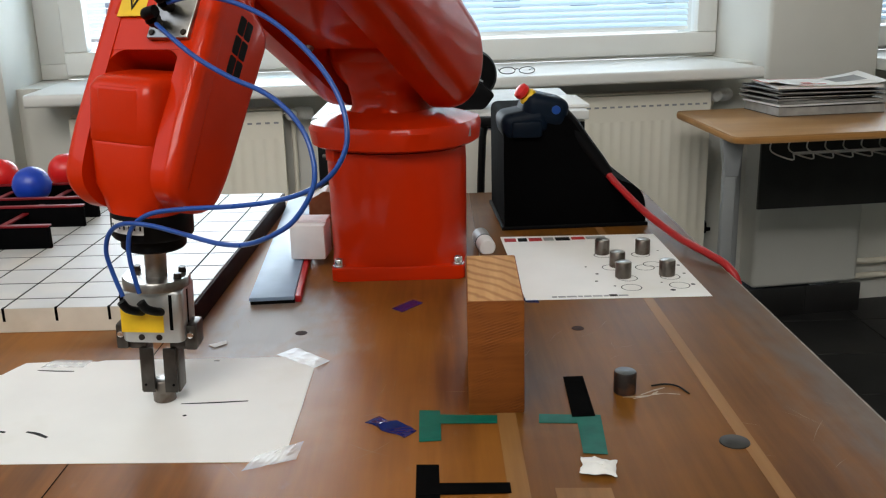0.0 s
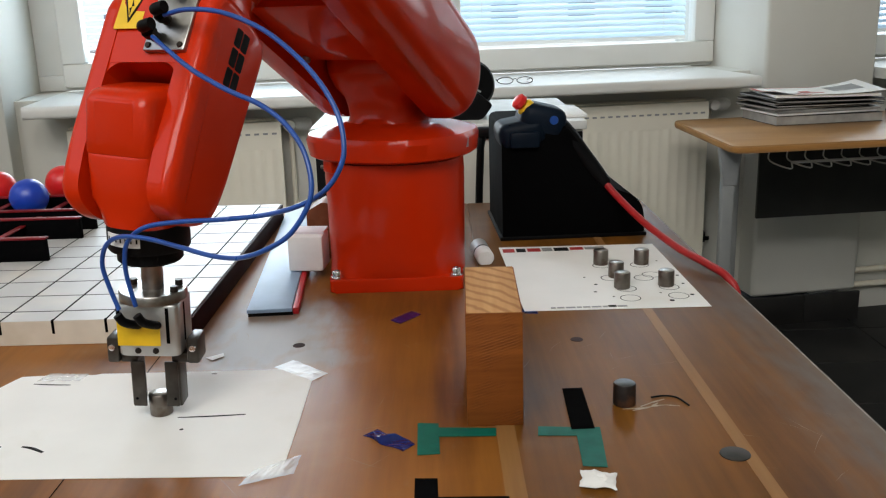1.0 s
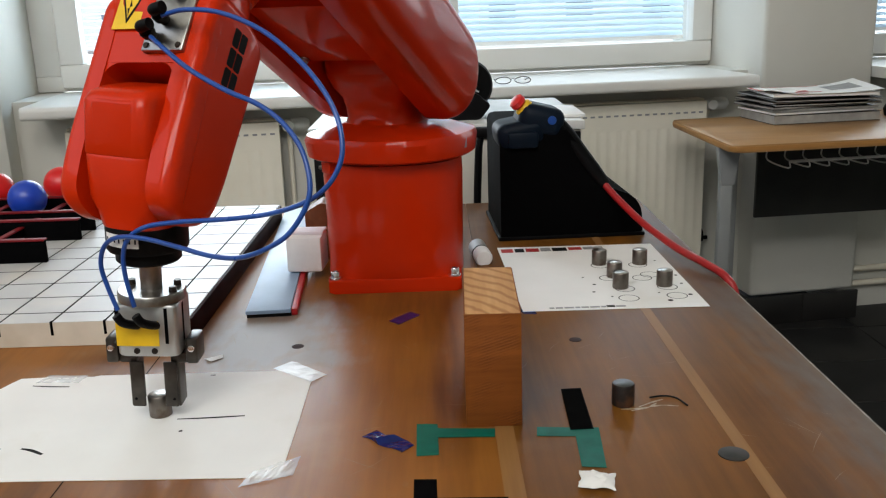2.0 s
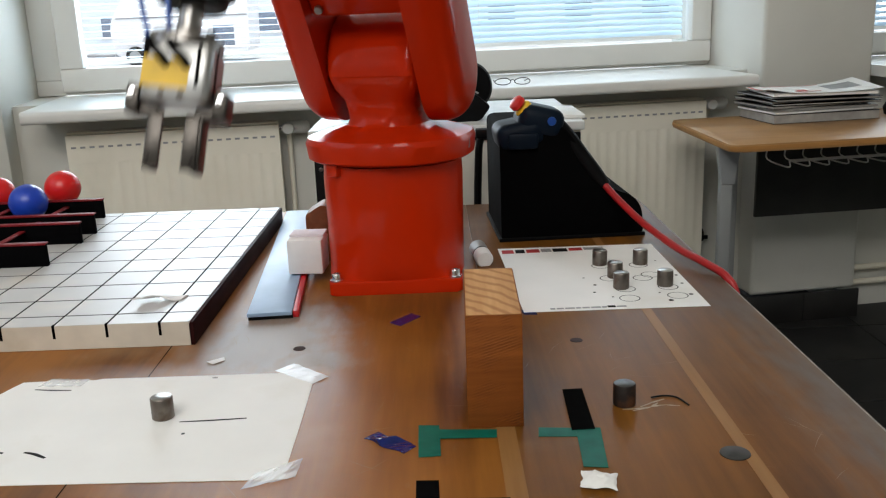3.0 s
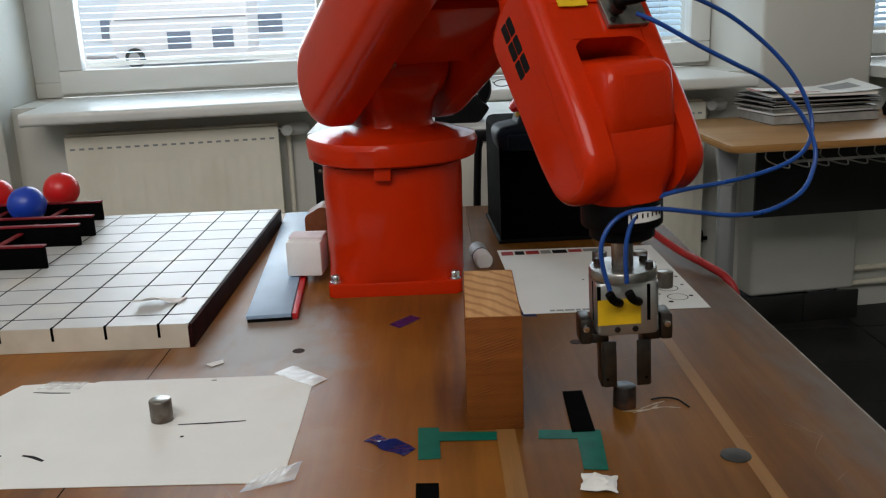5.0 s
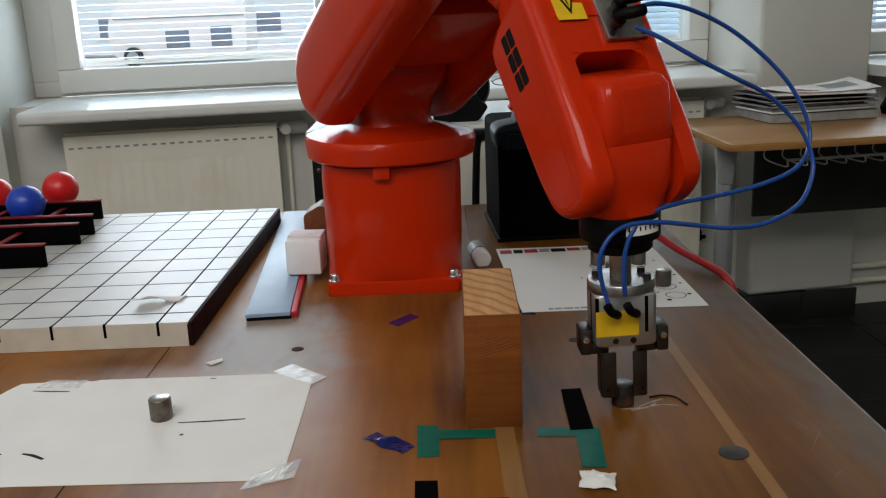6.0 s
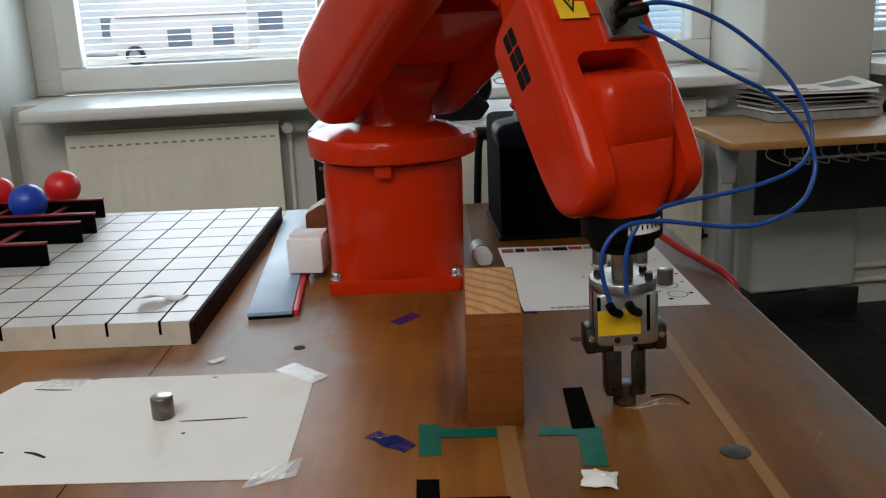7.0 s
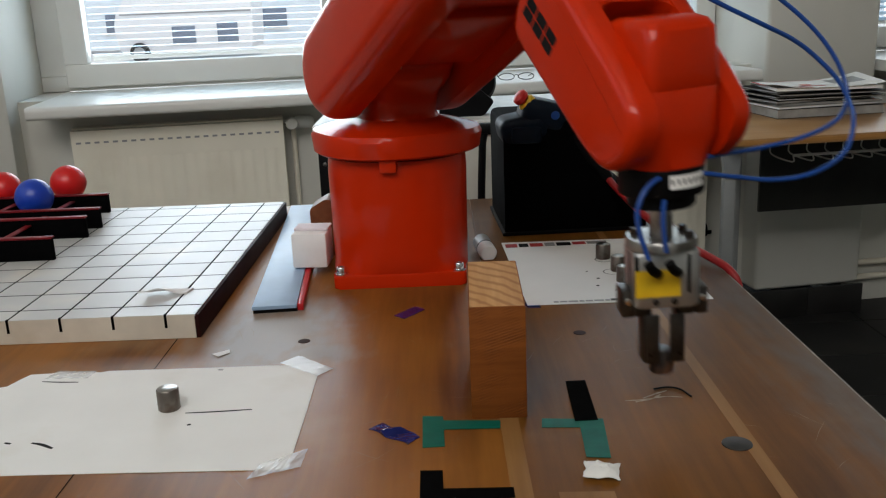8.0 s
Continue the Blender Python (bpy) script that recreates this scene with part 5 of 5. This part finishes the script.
def robot_arm():
    rob = thing("robot_arm", "orange-red six-axis industrial robot arm with a gripper", "robot", pose(0, 0, TABLE))
    P = {}
    # base
    base = part("base", loft([((0, 0, 0.0185), (0.0945, 0, 0), (0, 0.0895, 0), 3.4), ((0, 0, 0.022), (0.0945, 0, 0), (0, 0.091, 0), 3.0), ((0, 0, 0.030), (0.0945, 0, 0), (0, 0.0935, 0), 2.6), ((0, 0, 0.042), (0.0948, 0, 0), (0, 0.0945, 0), 2.5), ((0, 0, 0.150), (0.0965, 0, 0), (0, 0.0965, 0), 2.4), ((0, 0, 0.172), (0.0955, 0, 0), (0, 0.0955, 0), 2.3)]), RED, rob)
    pts = rounded([(-0.09, -0.09), (0.09, -0.09), (0.09, 0.09), (-0.09, 0.09)], 0.008)
    part("foot_plate", prism(pts, 0.019, 0.003, m=Matrix.Translation((0, 0, 0.0095))), RED, base)
    for x in (-0.08, 0.08):
        for y in (-0.08, 0.08):
            b = part("bolt", lathe([(0.0092, 0.019), (0.0092, 0.021), (0.0065, 0.0212), (0.0065, 0.0285), (0.0058, 0.0295), (0.0035, 0.0295), (0.0035, 0.026), (0, 0.026)], 20, m=pose(x, y, 0)), CHROME, base)
    part("cable_box", box(-0.06, 0.06, 0.09, 0.14, 0.02, 0.13, 0.006), RED, base)

    # turret
    tur = part("turret", loft([
        ((0, 0, 0.176), (0.108, 0, 0), (0, 0.108, 0), 2.2), ((0, 0, 0.179), (0.112, 0, 0), (0, 0.112, 0), 2.3), ((0, 0, 0.200), (0.113, 0, 0), (0, 0.113, 0), 2.5),
        ((0, 0, 0.207), (0.109, 0, 0), (0, 0.110, 0), 2.5), ((0, 0, 0.212), (0.096, 0, 0), (0, 0.094, 0), 2.4), ((0, 0, 0.217), (0.080, 0, 0), (0, 0.072, 0), 2.4),
        ((0, 0, 0.222), (0.067, 0, 0), (0, 0.054, 0), 2.6), ((0, 0, 0.230), (0.062, 0, 0), (0, 0.0485, 0), 3.2), ((0, 0, 0.242), (0.061, 0, 0), (0, 0.0475, 0), 4), ((0, 0, 0.256), (0.063, 0, 0), (0, 0.050, 0), 4.6),
        ((0, 0, 0.270), (0.0715, 0, 0), (0, 0.060, 0), 5), ((0, 0, 0.284), (0.076, 0, 0), (0, 0.0622, 0), 7), ((0, 0, 0.293), (0.077, 0, 0), (0, 0.0625, 0), 8)], 64), RED, rob)
    P["turret"] = tur
    arch = [((0, 0, SHOULDER + 0.0775 * math.sin(a)), (0.0775 * math.cos(a), 0, 0), (0, w, 0), 9) for a, w in ((-0.02, 0.0612), (0.12, 0.0625), (0.3, 0.0628), (0.6, 0.0628), (0.9, 0.0628), (1.15, 0.0628), (1.32, 0.0625), (1.46, 0.061), (1.53, 0.058))]
    part("shoulder_drum", loft(arch, 64), RED, tur)
    for k, a in enumerate((-62, 62)):
        part("rim_lobe", loft([((0.088, 0, 0.196), (0.020, 0, 0), (0, 0.052, 0), 2.6), ((0.086, 0, 0.206), (0.019, 0, 0), (0, 0.048, 0), 2.4), ((0.083, 0, 0.2115), (0.014, 0, 0), (0, 0.038, 0), 2.2), ((0.081, 0, 0.2135), (0.006, 0, 0), (0, 0.022, 0), 2.0)], 40, m=pose(0, 0, 0, 0, 0, a)), RED, tur)
    part("stop_tab", box(0.092, 0.108, -0.011, 0.011, 0.160, 0.178, 0.002, m=pose(0, 0, 0, 0, 0, -30)), RED, tur)
    part("data_plate", box(0.1105, 0.1125, -0.012, 0.012, 0.187, 0.200, 0.0005, m=pose(0, 0, 0, 0, 0, 82)), PRINTGREY, tur, "small grey rating plate")

    # lower arm: two cheeks round the shoulder and a web between them
    low = new("lower_arm")
    def hull(r1, r2, n=20):
        out = []
        k = math.asin((r1 - r2) / L1)
        for i in range(n + 1):
            a = math.pi - k + (math.pi + 2 * k) * i / n
            out.append((r1 * math.cos(a), r1 * math.sin(a)))
        for i in range(n + 1):
            a = k + (math.pi - 2 * k) * i / n
            out.append((r2 * math.cos(a), L1 + r2 * math.sin(a)))
        return out
    bm = bmesh.new()
    for s in (-1, 1):
        puffy(lambda d: hull(0.0665 - d, 0.066 - d), 0.063, 0.1155, 0.034, bm=bm, m=Matrix.Diagonal((1, s, 1, 1)))
    box(-0.045, 0.048, -0.064, 0.064, 0.112, L1 - 0.075, 0.008, bm=bm)
    bpy.data.objects.remove(low)
    low = part("lower_arm", bm, RED, rob)
    P["lower_arm"] = low
    part("web_screw", lathe([(0, 0.004), (0.005, 0.004), (0.006, 0)], 14, m=pose(0.049, -0.05, 0.125, 0, 90, 0)), STEEL, low)

    # forearm, its wrist centre as the origin
    bm = loft([
        ((-0.385, 0, -0.06), (0, 0.040, 0), (0, 0, 0.035), 3.0), ((-0.375, 0, -0.055), (0, 0.052, 0), (0, 0, 0.055), 3.6), ((-0.30, 0, -0.045), (0, 0.056, 0), (0, 0, 0.066), 4),
        ((-0.23, 0, -0.012), (0, 0.054, 0), (0, 0, 0.05), 4), ((-0.18, 0, 0.004), (0, 0.052, 0), (0, 0, 0.04), 4)], 56)
    fore = part("forearm", bm, RED, rob)
    P["forearm"] = fore
    across = Matrix(((1, 0, 0, 0), (0, 0, 1, 0), (0, 1, 0, 0), (0, 0, 0, 1)))
    part("forearm_housing", prism([(-0.155, -0.02), (-0.142, -0.0465), (-0.085, -0.0443), (-0.085, 0.0402), (-0.158, 0.0438)], 0.078, m=across), RED, fore)
    part("forearm_cover", loft([((-0.2, 0, 0.012), (0, 0.05, 0), (0, 0, 0.034), 5), ((-0.16, 0, 0.008), (0, 0.056, 0), (0, 0, 0.038), 5), ((-0.12, 0, 0.004), (0, 0.0612, 0), (0, 0, 0.04), 6)]), RED, fore)
    part("elbow_drum", lathe([(0, -0.0605), (0.055, -0.0605), (0.06, -0.056), (0.06, 0.056), (0.055, 0.0605), (0, 0.0605)], 40, m=pose(-FORE, 0, -RISE, 90, 0, 0)), RED, fore)
    for s in (-1, 1):
        out = rounded([(-0.160, -0.012), (-0.146, -0.047), (-0.05, -0.0445), (0.002, -0.043), (0.036, -0.036), (0.050, -0.002), (0.038, 0.031), (-0.008, 0.0385), (-0.07, 0.0405), (-0.162, 0.0445)], [0.03, 0.03, 0.01, 0.03, 0.034, 0.034, 0.03, 0.03, 0.01, 0.028], 7)
        ck = part("side_shell", puffy(inset_of(out), 0.0372, 0.0622, 0.012, m=Matrix.Diagonal((1, s, 1, 1))), RED, fore)
        # the recess's shade is put in as dark steel
        part("cover_screw", lathe([(0, 0.0004), (0.0028, 0.0004), (0.0042, 0.0009), (0.0052, -0.001)], 16, m=Matrix.Translation((-0.018, s * 0.0575, 0.0335)) @ pose(0, 0, 0, -50 * s, 0, 0)), DARKSTEEL, ck, "sunk screw, coloured dark for the shade in its recess")
    for s in (-1, 1):
        arc = [(-0.069 - 0.016 * math.sin(a), 0.0225 + 0.016 * math.cos(a)) for a in [1.5708 * k / 8 for k in range(9)]]
        part("recess_fillet", prism([(-0.0855, 0.0385), *[(x, y) for x, y in arc]], 0.0792, m=Matrix.Diagonal((1, s, 1, 1))), RED, fore)
    part("rear_cover", box(-0.10, 0.02, -0.0385, 0.0385, -0.043, -0.024, 0.006), RED, fore)
    # connector plate, plugs, warning label, maker's mark as plain bars
    pl = part("connector_plate", box(-0.168, -0.093, 0.002, 0.046, 0.0405, 0.0465, 0.0015), STEEL, fore, "bright steel connector plate")
    for x, y in ((-0.122, 0.020), (-0.106, 0.012), (-0.150, 0.024)):
        part("socket", lathe([(0.0048, 0.046), (0.0048, 0.055), (0.0065, 0.057), (0.0065, 0.052), (0, 0.052)], 20, m=pose(x, y, 0)), DARKSTEEL, pl)
    for k, (x, y) in enumerate(((-0.122, 0.020), (-0.106, 0.012))):
        part("plug", tube([(x, y, 0.054), (x, y, 0.062), (x + 0.003, y + 0.006, 0.069), (x + 0.002, y + 0.016, 0.071)], 0.0052, 12, 4), BLACKP, pl, "black elbow air fitting")
    for x, y in ((-0.098, 0.007), (-0.098, 0.041), (-0.163, 0.007), (-0.163, 0.041)):
        part("plate_screw", lathe([(0, 0.048), (0.0025, 0.0478), (0.003, 0.0465)], 12, m=pose(x, y, 0)), DARKSTEEL, pl)
    part("warning_label", box(-0.152, -0.116, -0.040, -0.010, 0.0437, 0.0446), YELLOW, fore, "yellow warning label", smooth=False)
    part("warning_triangle", prism([(-0.1485, -0.0365), (-0.1485, -0.0135), (-0.1215, -0.025)], 0.0006, m=Matrix.Translation((0, 0, 0.0449))), INK, fore, smooth=False)
    part("warning_inner", prism([(-0.1468, -0.0335), (-0.1468, -0.0165), (-0.1265, -0.025)], 0.0006, m=Matrix.Translation((0, 0, 0.0451))), YELLOW, fore, smooth=False)
    part("warning_bolt", prism([(-0.1455, -0.0262), (-0.138, -0.0228), (-0.138, -0.0252), (-0.1285, -0.025), (-0.1365, -0.0278), (-0.1365, -0.0256)], 0.0006, m=Matrix.Translation((0, 0, 0.0453))), INK, fore, smooth=False)
    for s in (-1, 1):
        for k in range(3):
            for j in range(2):
                u = -0.139 + 0.0195 * k
                w = -0.016 + 0.0105 * j + (0.002 if s > 0 else 0.0)
                bar = [(u, w), (u + 0.0175, w), (u + 0.0175, w + 0.0095), (u, w + 0.0095)]
                part("mark_bar", prism(rounded(bar, 0.002, 2), 0.0008, m=Matrix(((1, 0, 0, 0), (0, 0, s, s * 0.0620), (0, 1, 0, 0), (0, 0, 0, 1)))), INK, fore, smooth=False)

    # wrist
    wr = part("wrist", loft([
        ((-0.074, 0, -0.004), (0, 0.028, 0), (0, 0, 0.024), 4), ((-0.071, 0, -0.002), (0, 0.033, 0), (0, 0, 0.030), 5), ((-0.064, 0, -0.001), (0, 0.0358, 0), (0, 0, 0.034), 6), ((-0.02, 0, -0.001), (0, 0.0368, 0), (0, 0, 0.0365), 7),
        ((-0.018, 0, -0.001), (0, 0.0362, 0), (0, 0, 0.0355), 7), ((-0.016, 0, -0.001), (0, 0.0368, 0), (0, 0, 0.0368), 6), ((0.02, 0, -0.001), (0, 0.0368, 0), (0, 0, 0.0375), 5), ((0.033, 0, -0.002), (0, 0.036, 0), (0, 0, 0.036), 3.4), ((0.0455, 0, 0), (0, 0.0355, 0), (0, 0, 0.0355), 2.3), ((0.0475, 0, 0), (0, 0.034, 0), (0, 0, 0.034), 2.2)], 56), RED, rob)
    P["wrist"] = wr
    part("raised_panel", box(-0.0655, -0.0195, -0.023, 0.024, 0.020, 0.0362, 0.0045, 3, m=pose(0, 0, 0, 0, -2.5, 0)), RED, wr)
    part("axis_pin", lathe([(0, -0.05), (0.02, -0.05), (0.02, 0.05), (0, 0.05)], 32, m=pose(0, 0, 0, 90, 0, 0)), RED, wr)
    X = Matrix(((0, 0, 1, 0), (0, 1, 0, 0), (-1, 0, 0, 0), (0, 0, 0, 1)))      # lathe axis along +x
    fl = part("flange", lathe([(0, 0.046), (0.0355, 0.046), (0.0362, 0.048), (0.0362, 0.068), (0.035, 0.070), (0.029, 0.070), (0.029, 0.080), (0.027, 0.082), (0, 0.082)], 40, m=X), BLACKP, wr, "black tool flange")
    for k in range(7):
        a = -0.42 + 0.14 * k
        part("serial_plate", box(0.0505, 0.062, -0.0026, 0.0026, 0.0355, 0.0366, m=pose(0, 0, 0, -math.degrees(a), 0, 0)), WHITEPAPER, fl, "white serial number strip", smooth=False)
        part("serial_bar", box(0.0540, 0.0580, -0.0007, 0.0007, 0.0364, 0.0370, m=pose(0, 0, 0, -math.degrees(a), 0, 0)), INK, fl, smooth=False)

    # gripper; x along the tool, y across the fingers, z to its front
    gr = part("gripper_body", loft([((0.119, 0, 0), (0, 0.0275, 0), (0, 0, 0.023), 7), ((0.121, 0, 0), (0, 0.0285, 0), (0, 0, 0.024), 8), ((0.166, 0, 0), (0, 0.0285, 0), (0, 0, 0.024), 8), ((0.168, 0, 0), (0, 0.0275, 0), (0, 0, 0.023), 7)], 64), ALU, rob, "brushed aluminium gripper body")
    P["gripper_body"] = gr
    part("shaft", lathe([(0, 0.081), (0.0098, 0.081), (0.0098, 0.1095), (0, 0.1095)], 24, m=X), STEEL, gr, "steel shaft")
    part("adapter_plate", lathe([(0, 0.1095), (0.0295, 0.1095), (0.0305, 0.111), (0.0305, 0.118), (0, 0.1188)], 40, m=X), STEEL, gr, "round steel plate")
    for y, z in ((-0.021, -0.010), (0.021, -0.010), (0.022, 0.010)):
        part("cap_screw", lathe([(0, 0.1045), (0.0034, 0.1045), (0.0038, 0.1095)], 14, m=Matrix.Translation((0, y, z)) @ X), DARKSTEEL, gr)
    part("yellow_label", box(0.1335, 0.1575, -0.0275, 0.011, 0.0238, 0.0245), YELLOW, gr, "yellow label", smooth=False)
    for y in (-0.0275, 0.0165):
        part("sensor_groove", box(0.121, 0.155, y, y + 0.003, 0.0222, 0.0244), BLACKM, gr)
    for s in (-1, 1):
        part("side_groove", box(0.121, 0.158, s * 0.0282 - 0.0006, s * 0.0282 + 0.0006, 0.004, 0.008), BLACKM, gr)
    for y in (-0.010, 0.006):
        part("face_screw", lathe([(0, 0.0012), (0.0026, 0.001), (0.003, 0)], 12, m=pose(0.1625, y, 0.024)), DARKSTEEL, gr)
    for y in (-0.016, 0.001):
        part("air_fitting", tube([(0.138, y + 0.008, 0.022), (0.134, y + 0.006, 0.032), (0.129, y, 0.039), (0.122, y - 0.004, 0.041)], 0.0040, 12, 4), BLACKP, gr, "black elbow air fitting")
    for s, nm in ((-1, "finger_a"), (1, "finger_b")):
        # carriage, inward step, long finger and the lip round the grip
        def span(a, b):
            return (min(s * a, s * b), max(s * a, s * b))
        bm = box(0.154, 0.179, *span(0.026, 0.0375), -0.012, 0.0145, 0.0025)
        box(0.170, 0.180, *span(0.0105, 0.027), -0.010, 0.0105, 0.002, bm=bm)
        box(0.178, 0.224, *span(0.0108, 0.0185), -0.0105, 0.0105, 0.0015, bm=bm)
        box(0.178, 0.223, *span(0.0045, 0.0165), 0.0107, 0.0135, 0.0008, bm=bm)
        f = part("gripper_finger", bm, FINGER, rob, "dark steel gripper finger")
        part("clamp_screw", lathe([(0, 0.003), (0.003, 0.0025), (0.0034, 0)], 12, m=Matrix.Translation((0.163, s * 0.032, 0.0145))), CHROME, f)
        part("pin_hole", lathe([(0, 0.0004), (0.0013, 0.0004), (0.0013, 0)], 10, m=Matrix.Translation((0.215, s * 0.013, 0.0135))), BLACKM, f)
        P[nm] = f
    return rob, P


ROBOT, LINKS = robot_arm()

# air hoses: x from the gripper's fitting to the forearm's plate, y across the arm
HOSE_A = [(0.262, 0.012, -0.006), (0.268, 0.034, -0.004), (0.267, 0.070, -0.004), (0.255, 0.112, -0.006), (0.235, 0.149, -0.009), (0.214, 0.176, -0.012), (0.194, 0.193, -0.014), (0.175, 0.202, -0.016),
          (0.157, 0.204, -0.018), (0.138, 0.196, -0.020), (0.123, 0.177, -0.019), (0.110, 0.143, -0.014), (0.100, 0.100, -0.012), (0.092, 0.055, -0.014), (0.083, 0.021, -0.016), (0.069, 0.003, -0.015), (0.052, -0.003, -0.011), (0.033, -0.002, -0.006), (0.010, 0.004, 0.0)]
HOSE_B = [(0.243, 0.006, -0.010), (0.234, 0.026, -0.018), (0.217, 0.062, -0.026), (0.203, 0.101, -0.030), (0.194, 0.133, -0.029), (0.180, 0.159, -0.029), (0.159, 0.180, -0.032), (0.130, 0.190, -0.035),
          (0.102, 0.179, -0.037), (0.086, 0.160, -0.037), (0.074, 0.132, -0.032), (0.070, 0.100, -0.025), (0.072, 0.062, -0.021), (0.074, 0.024, -0.019), (0.071, -0.005, -0.017), (0.061, -0.022, -0.014), (0.043, -0.029, -0.009), (0.024, -0.024, -0.004), (0.004, -0.014, 0.0)]
for pts in (HOSE_A, HOSE_B):
    LINKS["hose_a" if pts is HOSE_A else "hose_b"] = part("air_hose", tube(pts, 0.0021, 12, 8), HOSE, ROBOT, "glossy blue air hose")


def hose_pose(yaw, fore, grip):
    """Keeps both ends of the hoses at their fittings."""
    a, b = fore @ Vector((-0.12, 0.02, 0.06)), grip @ Vector((0.1235, -0.008, 0.041))
    x = (a - b).normalized()
    y = yaw.to_3x3() @ Vector((0, 1, 0))
    y = (y - x * x.dot(y)).normalized()
    z = x.cross(y)
    return Matrix(((x.x, y.x, z.x, b.x), (x.y, y.y, z.y, b.y), (x.z, y.z, z.z, b.z), (0, 0, 0, 1)))


# ---------------------------------------------------------------- movement
DOWN_L = (-0.211, -0.452)
DOWN_R = (0.230, -0.463)
HOME = (0.0, 2.0, 4.0, 60.0, 0.0, 0.0)


def joint_keys():
    low_l = reach(*DOWN_L, 0.0, 0, -3)
    keys = [(0.0, low_l), (1.95, low_l)]
    for k in range(1, 8):
        u = k / 7
        keys.append((1.95 + 0.65 * u, reach(*DOWN_L, 0.088 * u * u * (1.6 - 0.6 * u), 0, -3)))
    keys += [(2.8, (-24.2, 40.5, 50.8, 80.7, -23.2, -3.0)), (2.9, (-21.6, 35.7, 43.9, 76.8, -21.2, -2.7)), (3.0, (-16.9, 30.0, 34.0, 69.9, -16.3, -2.1)), (3.1, (-12.0, 18.5, 21.5, 66.0, -9.0, -1.1)), (3.2, (-3.0, 6.0, 9.0, 61.5, -2.0, -0.2))]
    keys += [(3.3, HOME), (3.7, HOME), (3.8, (0.6, 5.0, 6.0, 60.2, 0.5, 0.0)), (3.9, (6.0, 18.0, 13.0, 62.0, 5.0, 0.4)), (4.0, (14.0, 32.5, 22.5, 64.4, 12.5, 1.0)), (4.1, (18.6, 37.0, 32.8, 68.5, 16.8, 1.3)), (4.2, (23.5, 38.5, 42.4, 77.0, 20.1, 1.6)), (4.3, (24.8, 53.2, 47.8, 85.8, 24.2, 1.9)), (4.4, (24.7, 55.2, 47.8, 86.4, 25.5, 2.0))]
    keys += [(4.5, (24.6, 55.7, 48.6, 85.6, 25.5, 2.0)), (4.6, (24.6, 56.3, 49.6, 85.3, 25.5, 2.0)), (4.7, (24.7, 56.8, 50.4, 86.0, 25.5, 2.0))]
    for t, h in ((4.9, 0.02), (5.1, 0.006), (5.3, 0.0), (7.1, 0.0), (7.2, 0.004), (7.3, 0.013), (7.4, 0.022), (7.5, 0.032), (7.6, 0.041), (7.7, 0.049), (7.8, 0.055)):
        keys.append((t, reach(*DOWN_R, h, 0, 2)))
    keys += [(7.9, (25.3, 57.0, 47.2, 90.6, 25.1, 2.0)), (8.0, reach(0.252, -0.504, 0.042, 0, 2))]
    return keys


def at(keys, t):
    for (t0, a), (t1, b) in zip(keys, keys[1:]):
        if t0 <= t <= t1:
            u = (t - t0) / (t1 - t0)
            return tuple(x + (y - x) * u for x, y in zip(a, b))
    return keys[-1][1]


def opening(t):
    """How far each finger stands off its grip."""
    for t0, t1, a, b in ((0.0, 0.88, 0.0, 0.0), (0.88, 1.0, 0.0, 0.0048), (1.0, 5.9, 0.0048, 0.0048), (5.9, 6.2, 0.0048, 0.0), (6.2, 8.1, 0.0, 0.0)):
        if t0 <= t <= t1:
            return a + (b - a) * (t - t0) / (t1 - t0)
    return 0.0


def motions():
    keys = joint_keys()
    times = [round(0.1 * k, 2) for k in range(81)]
    rows = {name: [] for name in LINKS}
    lifted = []
    grip0 = ROBOT.matrix_basis @ chain(*at(keys, 7.0))[4]
    rest = pose(DOWN_R[0], DOWN_R[1], TABLE + 0.0006)
    for t in times:
        tur, low, fore, wr, gr = chain(*at(keys, t))
        o = opening(t)
        for name, m in (("turret", tur), ("lower_arm", low), ("forearm", fore), ("wrist", wr), ("gripper_body", gr), ("finger_a", gr @ pose(0, -o, 0)), ("finger_b", gr @ pose(0, o, 0))):
            rows[name].append((t, m))
        for name in LINKS:
            if name.startswith("hose"):
                rows[name].append((t, hose_pose(tur, fore, gr)))
        lifted.append((t, rest if t <= 7.1 else (ROBOT.matrix_basis @ gr) @ grip0.inverted() @ rest))
    for name, ob in LINKS.items():
        walk(ob, rows[name])
    walk(RIGHT_W, lifted)


motions()
